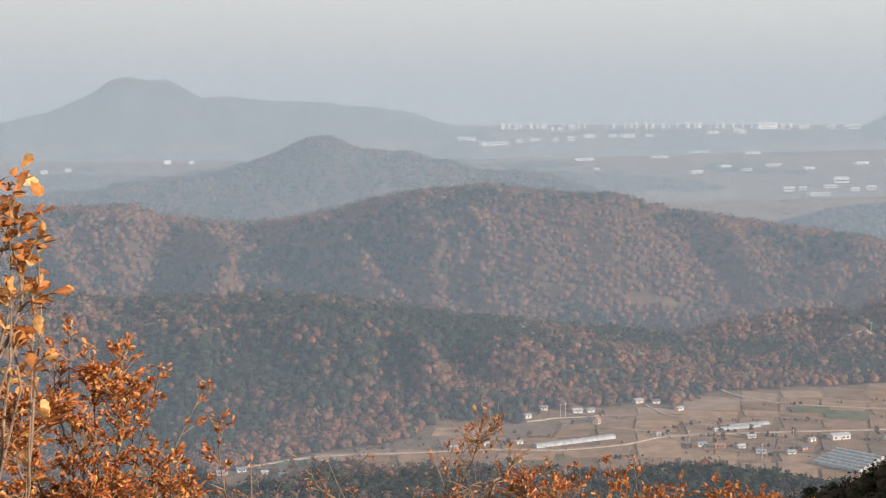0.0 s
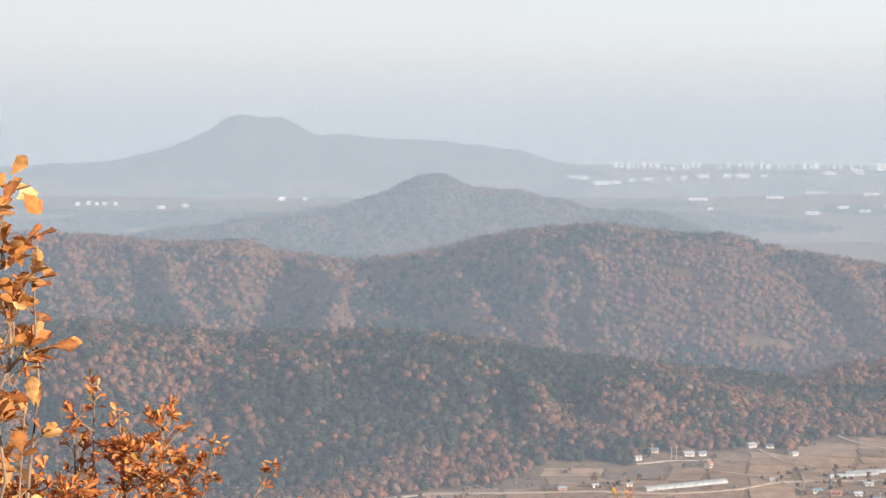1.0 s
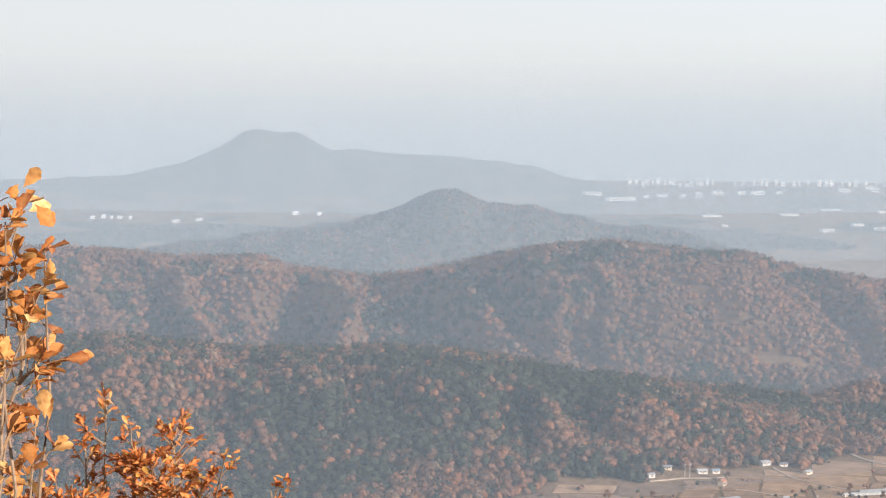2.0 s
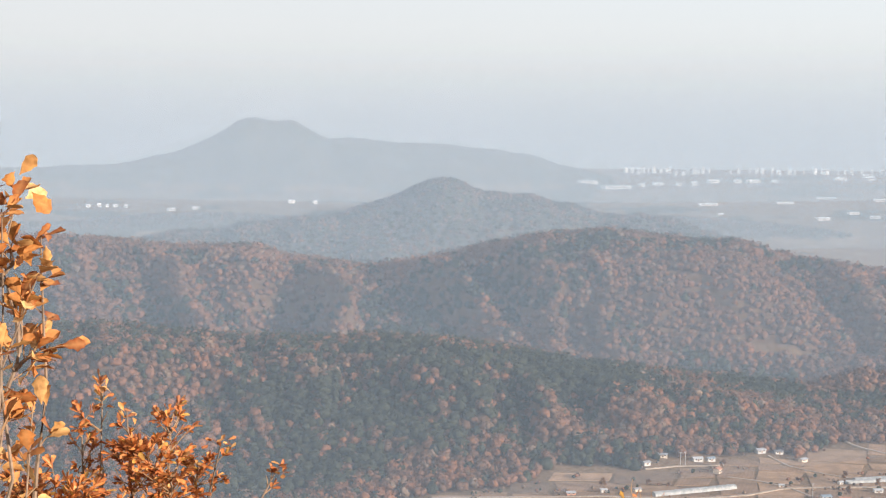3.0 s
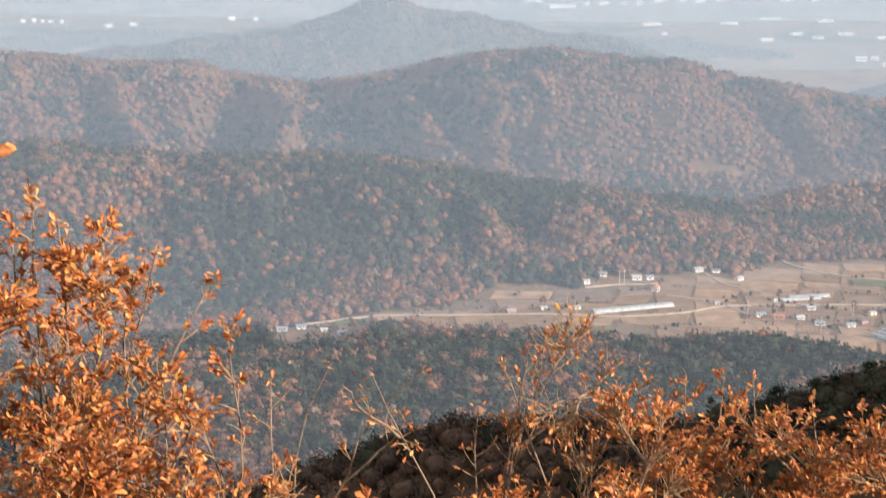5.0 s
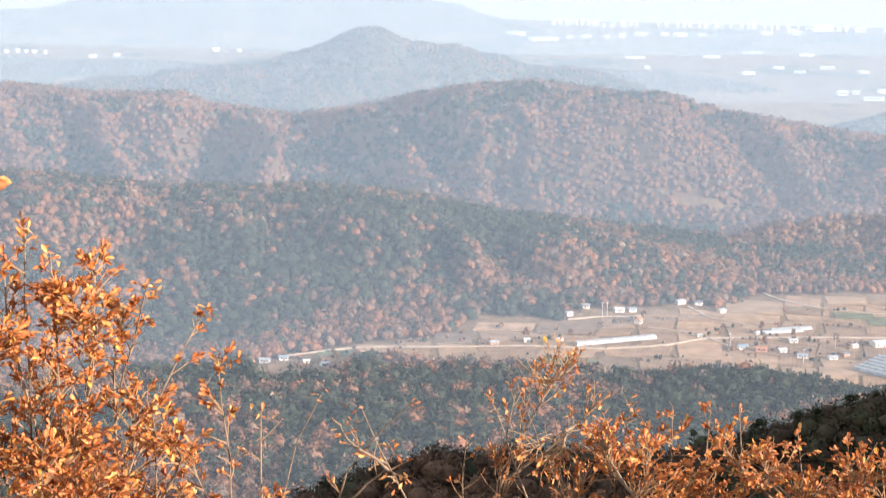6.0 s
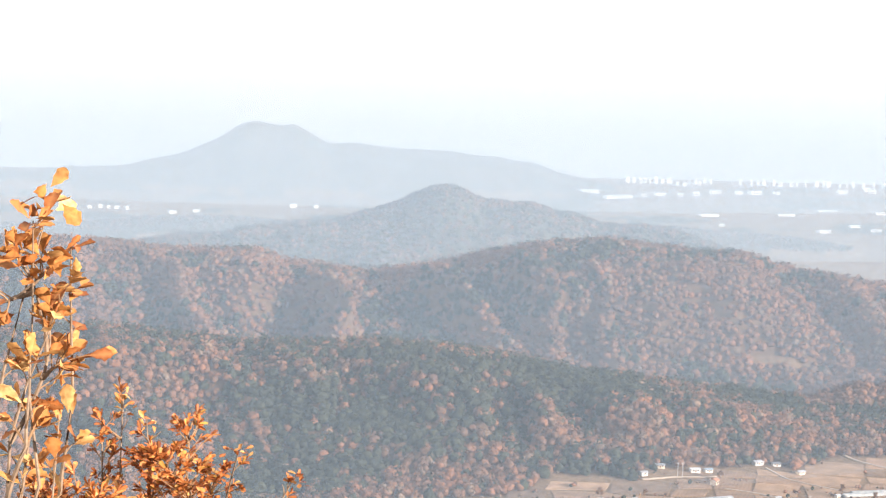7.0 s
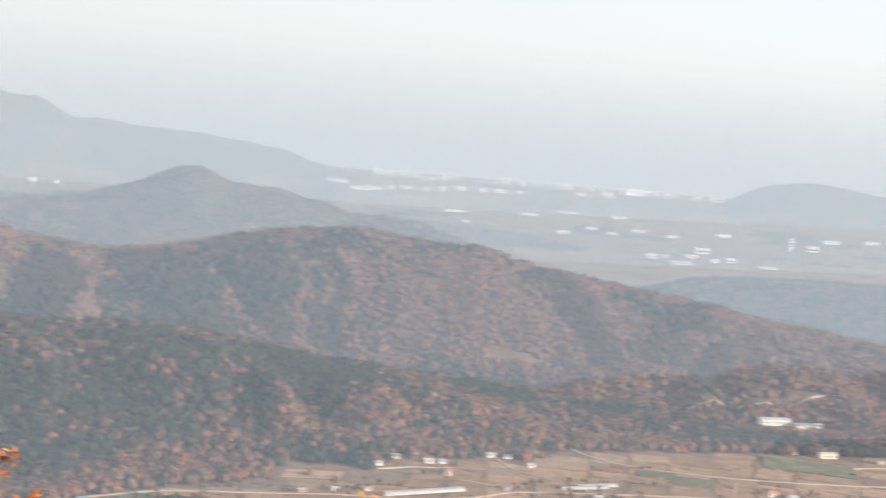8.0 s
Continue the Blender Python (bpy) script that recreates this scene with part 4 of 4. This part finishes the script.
def shrub(seed, foot, tips, leaf, twigs, per_twig, singles, label, bare=0.25, stem_r=0.016, spread=0.45, droop=0.3, tip_leaves=6, name="oak_shrub", hue0=0.52, reach=0.35, one=None, bow=0.10):
    """Stems from the foot to each tip, side twigs with leaf tufts; the outermost leaves are pieces of their own."""
    r = random.Random(seed)
    if name != "young_oak":
        leaf, per_twig = leaf * 0.8, round(per_twig * 1.3)
    e = new(name)
    e.location = foot
    placed, mains, bt = [], [], bmesh.new()
    for number, tip in enumerate(tips):
        start = foot + Vector((r.gauss(0, 0.10), r.gauss(0, 0.10), -0.1))
        grown = 1.0
        if number >= 3:
            near = min(mains, key=lambda q: (q[7] - tip).length + r.uniform(0, 0.3))
            u = r.uniform(2.0, 6.0)
            start, grown = near[int(u)].lerp(near[int(u) + 1], u - int(u)), 0.6
        length = (tip - start).length
        line = bent(r, start, tip, bow * length, 9)
        mains.append(line)
        bm = bmesh.new()
        tube(bm, [p - foot for p in line], stem_r * grown * r.uniform(0.8, 1.2), 0.0032, 6)
        stem = part("stem", bm, BARK, e)
        for k in range(twigs):
            s = r.uniform(0.30, 0.99) ** 0.8
            i = min(8, int(s * 9))
            base = line[i].lerp(line[i + 1], s * 9 - i)
            way = (line[i + 1] - line[i]).normalized()
            out = (way * r.uniform(0.5, 1.0) + Vector((r.gauss(0, 1), r.gauss(0, 1), r.gauss(0.25, 0.5))).normalized() * spread * 1.6).normalized()
            ln = reach * r.uniform(0.4, 1.2) * (1.15 - 0.8 * s)
            sub = bent(r, base, base + out * ln, 0.10 * ln, 4)
            tube(bt, [p - foot for p in sub], 0.0042, 0.0016, 4)
            if r.random() < bare:
                continue
            for _ in range(per_twig):
                u = r.uniform(0.35, 1.0) ** 0.6
                j = min(3, int(u * 4))
                placed.append((sub[j].lerp(sub[j + 1], u * 4 - j), leaf_turn(r, (sub[j + 1] - sub[j]).normalized(), droop), leaf * r.uniform(0.6, 1.15), s, stem))
        for _ in range(tip_leaves):
            placed.append((tip + Vector((r.gauss(0, 1), r.gauss(0, 1), r.gauss(-0.5, 1))) * 0.028, leaf_turn(r, (line[-1] - line[-2]).normalized() * 0.6 + Vector((r.gauss(0, 0.6), r.gauss(0, 0.6), 0)), droop * 0.6), leaf * r.uniform(0.7, 1.2), 2.0, stem))
    tagged(part("twig_spray", bt, TWIG, e), kind="stuff")
    placed.sort(key=lambda q: -q[3])
    V, F, Hh, Rb, base = [], [], [], [], 0
    for k, (p, m, size, _, stem) in enumerate(placed):
        which = r.randrange(len(LEAVES))
        if k < singles:
            ob = new("leaf", LEAF_MESHES[one or LEAF_ONE][which])
            ob.parent = stem
            ob.matrix_basis = Matrix.Translation(p - foot) @ m.to_4x4() @ Matrix.Diagonal((size, size, size, 1))
            continue
        v, f, rib = SMALL_LEAVES[which]
        V.append(v @ (np.array(m).T * size) + np.array(p - foot))
        F.append(f + base)
        Hh.append(np.full(len(v), min(0.99, max(0, r.gauss(hue0, 0.32)))))
        Rb.append(rib)
        base += len(v)
    if V:
        me = mesh_of("foliage", np.vstack(V), np.vstack(F), LEAF_ALL, np.concatenate(Hh), True)
        me.attributes.new("rib", "FLOAT", "POINT").data.foreach_set("value", np.concatenate(Rb).astype(np.float32))
        ob = tagged(new("foliage", me), kind="stuff")
        ob.parent = e
    return tagged(e, label, "shrub", "oak scrub")


def foot_at(az_deg, d):
    x, y = d * math.sin(radians(az_deg)), d * math.cos(radians(az_deg))
    return Vector((x, y, height(x, y)))


# ---- single trees: pines on the crest of the spur, broadleaf trees by the village ----
NEEDLES = cover_material("pine_needles", ((0.0, (0.016, 0.024, 0.017)), (0.5, (0.026, 0.036, 0.022)), (1.0, (0.042, 0.052, 0.028))), fine=3.0)
BROWN_CROWN = cover_material("brown_crown", ((0.0, (0.085, 0.05, 0.03)), (0.5, (0.15, 0.085, 0.045)), (1.0, (0.23, 0.12, 0.05))), fine=3.0)


def tree(seed, high, pine, label, name):
    """A tapered trunk with limbs and a crown of many small tufts on the limbs."""
    r = random.Random(seed)
    e = new(name)
    bm = bmesh.new()
    lean = Vector((r.uniform(-0.5, 0.5), r.uniform(-0.5, 0.5), high))
    trunk = bent(r, Vector((0, 0, -0.6)), lean, 0.35, 8)
    tube(bm, trunk, 0.02 * high, 0.03, 7)
    part("trunk", bm, BARK, e)
    bm, ends = bmesh.new(), []
    for k in range(13 if pine else 16):
        s = r.uniform(0.38, 0.97)
        i = min(7, int(s * 8))
        base = trunk[i].lerp(trunk[i + 1], s * 8 - i)
        q = r.uniform(0, math.tau)
        ln = high * (0.30 * (1.25 - s) + 0.06) * r.uniform(0.7, 1.2)
        end = base + Vector((math.cos(q) * ln, math.sin(q) * ln, ln * (r.uniform(-0.05, 0.35) if pine else r.uniform(0.2, 0.9))))
        limb = bent(r, base, end, 0.08 * ln, 4)
        tube(bm, limb, 0.006 * high, 0.012, 4)
        ends += [(limb[2], 0.7), (limb[3], 0.9), (limb[4], 1.0)]
    tagged(part("limbs", bm, BARK, e), kind="stuff")
    V, Hh = [], []
    for c, w in ends + [(trunk[-1], 1.0)]:
        for _ in range(16):
            p = np.array(c) + np.array([r.gauss(0, 1), r.gauss(0, 1), r.gauss(0, 0.55 if pine else 0.9)]) * 0.055 * high * w
            off = np.array([[r.gauss(0, 1) for _ in range(3)] for _ in range(3)]) * (0.26 if pine else 0.24)
            V += list(p + off - off.mean(0))
            Hh += [r.random()] * 3
    ob = new("crown", mesh_of("crown", np.array(V), np.arange(len(V)).reshape(-1, 3), NEEDLES if pine else BROWN_CROWN, np.array(Hh)))
    ob.parent = e
    return tagged(e, label, "tree", "pines on the spur" if pine else "village trees")


pr = random.Random(77)
stock = [tree(400 + k, 8.5 + k * 0.6, True, "dark green pine on the shaded spur", "pine_tree") for k in range(4)]
for k in range(34):
    a = 15.0 + 10.5 * (k / 33) + pr.uniform(-0.3, 0.3)
    d = float(np.interp(a, *zip(*RIDGES["spur"][1]))) + pr.uniform(-25, 14)
    x, y = d * math.sin(radians(a)), d * math.cos(radians(a))
    m = pose(x, y, height(x, y), 0, 0, pr.uniform(0, 360)) @ Matrix.Diagonal((*(pr.uniform(0.7, 1.0),) * 3, 1))
    if k < 4:
        stock[k].matrix_world = m
    else:
        ob = copy_thing(stock[k % 4], m)
stock = [tree(420 + k, 6.0 + k, False, "russet broadleaf tree beside the farmhouses", "broadleaf_tree") for k in range(3)]
spots = [(h[0] + pr.uniform(-12, 12), h[1] + pr.uniform(7, 13)) for h in HOUSES[::2]]
spots = [p for p in spots if all(math.hypot(p[0] - h[0], p[1] - h[1]) > 6 for h in HOUSES)]
for k, (x, y) in enumerate(spots):
    m = pose(x, y, height(x, y), 0, 0, pr.uniform(0, 360))
    if k < 3:
        stock[k].matrix_world = m
    else:
        copy_thing(stock[k % 3], m)


def crown_tips(seed, outline, n, a0, a1, deep, d, dd):
    """n further tips, at or a little under a crown's outline."""
    r = random.Random(seed)
    oa, oe = zip(*outline)
    out = []
    for _ in range(n):
        a = r.uniform(a0, a1)
        out.append(at(a, float(np.interp(a, oa, oe)) - 0.4 - deep * r.random() ** 0.8, d + r.uniform(-dd, dd)))
    return out


LEFT_TOP = ((-24, -9.5), (-18, -10.5), (-14, -10.8), (-12, -11.6), (-10.4, -12.2), (-9.7, -14.0), (-8.8, -13.4), (-7.7, -15.2), (-6.6, -14.8), (-6, -15.6), (-4.6, -17.2), (-3, -20))
RIGHT_TOP = ((2.5, -20.5), (3.8, -18.6), (5.1, -17.6), (7.5, -16.2), (9, -16.6), (12, -16.8), (14.7, -16.6), (17, -17.2), (20, -17.2), (24, -17.4), (30, -18))

# the tall sapling with large leaves
shrub(301, foot_at(-18.6, 6.0), [at(-16.2, -1.9, 6.0), at(-16.9, -2.8, 5.9), at(-15.5, -3.7, 5.95), at(-15.6, -5.2, 6.0), at(-16.3, -6.4, 6.1), at(-15.9, -8.3, 6.1), at(-15.9, -10.2, 6.1), at(-17.6, -3.9, 6.0), at(-18.3, -6.0, 6.1), at(-17.0, -8.0, 6.0), at(-16.3, -4.6, 6.0), at(-16.6, -9.5, 6.1)],
      0.112, 6, 3, 300, "slender young oak with large tan autumn leaves beside the scrub", bare=0.1, stem_r=0.02, spread=0.5, droop=0.35, tip_leaves=7, name="young_oak", reach=0.22, one=LEAF_PALE)
# the dense scrub on one side
shrub(302, foot_at(-14.5, 7.4), [at(-13.3, -9.8, 7.4), at(-12.4, -10.5, 7.4), at(-14.1, -10.8, 7.4), at(-10.8, -10.9, 7.5)] + crown_tips(1, LEFT_TOP, 17, -18, -10.2, 7.5, 7.4, 0.6),
      0.066, 36, 10, 280, "dense oak shrub thick with orange-brown dry leaves", spread=0.5, tip_leaves=10, name="oak_shrub", hue0=0.52)
shrub(303, foot_at(-9.5, 7.7), [at(-8.8, -11.8, 7.6), at(-6.6, -12.8, 7.4), at(-6.1, -14.6, 7.5), at(-9.7, -12.6, 7.8)] + crown_tips(2, LEFT_TOP, 15, -11.5, -5.2, 7.5, 7.6, 0.6),
      0.064, 28, 9, 260, "oak shrub with orange dry leaves and pale bare branches", spread=0.5, tip_leaves=15)
shrub(304, foot_at(-19.5, 7.6), crown_tips(3, LEFT_TOP, 12, -24, -17, 6.5, 7.6, 0.7), 0.068, 28, 9, 160, "dense oak shrub thick with orange-brown dry leaves", spread=0.5)
shrub(305, foot_at(-5.4, 7.6), [at(-4.4, -16.6, 7.5)] + crown_tips(4, ((-9, -18.5), (-5, -18.5), (-2, -21.5)), 9, -8.5, -3.2, 4.5, 7.5, 0.5), 0.066, 11, 5, 160, "low oak shrub with reddish-brown curled leaves", spread=0.5, hue0=0.4, bare=0.4)
# thin half-bare sapling in the gap
shrub(306, foot_at(-1.5, 8.3), [at(-2.0, -16.1, 8.2), at(-0.4, -16.5, 8.3), at(1.7, -16.3, 8.2), at(0.7, -17.9, 8.3), at(1.1, -19.3, 8.2), at(-1.2, -17.2, 8.2), at(0.2, -18.6, 8.4)], 0.058, 5, 3, 110, "thin half-bare oak sapling with few brown leaves", bare=0.5, stem_r=0.013, reach=0.22, hue0=0.4, bow=0.17)
shrub(307, foot_at(-1.0, 6.6), crown_tips(5, ((-4, -21.4), (1, -21.8), (3, -21.4)), 10, -3.8, 2.6, 3.0, 6.5, 0.4), 0.08, 12, 6, 120, "low oak shrub with yellowing leaves on the slope", hue0=0.75)
# the twiggy scrub on the other side
shrub(308, foot_at(7.0, 9.6), [at(3.9, -17.7, 9.5), at(5.1, -16.5, 9.6), at(5.9, -15.6, 9.6), at(6.6, -14.7, 9.6), at(7.5, -14.0, 9.6), at(8.0, -14.4, 9.7), at(9.0, -16.0, 9.6), at(7.0, -15.4, 9.5)] + crown_tips(6, RIGHT_TOP, 16, 3.2, 10, 5.5, 9.6, 0.7),
      0.064, 22, 4, 240, "twiggy upright oak shrub with thin pale branches and few leaves", bare=0.5, spread=0.33, tip_leaves=2, reach=0.4)
shrub(309, foot_at(11.5, 9.8), [at(10.5, -16.0, 9.8), at(12.1, -16.2, 9.8), at(11.2, -16.8, 9.8)] + crown_tips(7, RIGHT_TOP, 18, 9, 14, 6, 9.8, 0.8), 0.066, 32, 8, 240, "oak shrub with golden-brown leaves on thin branches", bare=0.25, spread=0.4, tip_leaves=6, reach=0.38)
shrub(310, foot_at(15.5, 10.0), [at(13.6, -16.1, 10), at(14.7, -15.9, 10), at(17.0, -16.7, 10)] + crown_tips(8, RIGHT_TOP, 20, 12.8, 18.4, 6, 10, 0.8), 0.066, 32, 9, 260, "leafy oak shrub glowing orange in low sun", bare=0.25, spread=0.45, tip_leaves=4, reach=0.38)
shrub(311, foot_at(20.0, 10.0), [at(18.2, -18.2, 10), at(20.0, -16.8, 10)] + crown_tips(9, RIGHT_TOP, 20, 17.5, 24.5, 6, 10, 0.8), 0.066, 32, 9, 200, "leafy oak shrub glowing orange in low sun", bare=0.25, spread=0.45, tip_leaves=4, reach=0.38)
shrub(312, foot_at(9.5, 8.0), crown_tips(10, ((3, -21.0), (10, -20.6), (20, -20.6)), 22, 3.2, 19.5, 3.2, 8.0, 0.5), 0.073, 30, 10, 200, "low oak shrub with rust-coloured leaves on the slope", bare=0.3, reach=0.34)
shrub(313, foot_at(-14.0, 6.2), crown_tips(11, ((-22, -16.5), (-12, -17.0), (-8.5, -19.5), (-7, -21)), 22, -21, -7.6, 6.5, 6.3, 0.4), 0.068, 26, 9, 200, "dense low oak shrub with rust-orange leaves on the slope", spread=0.5, hue0=0.42)
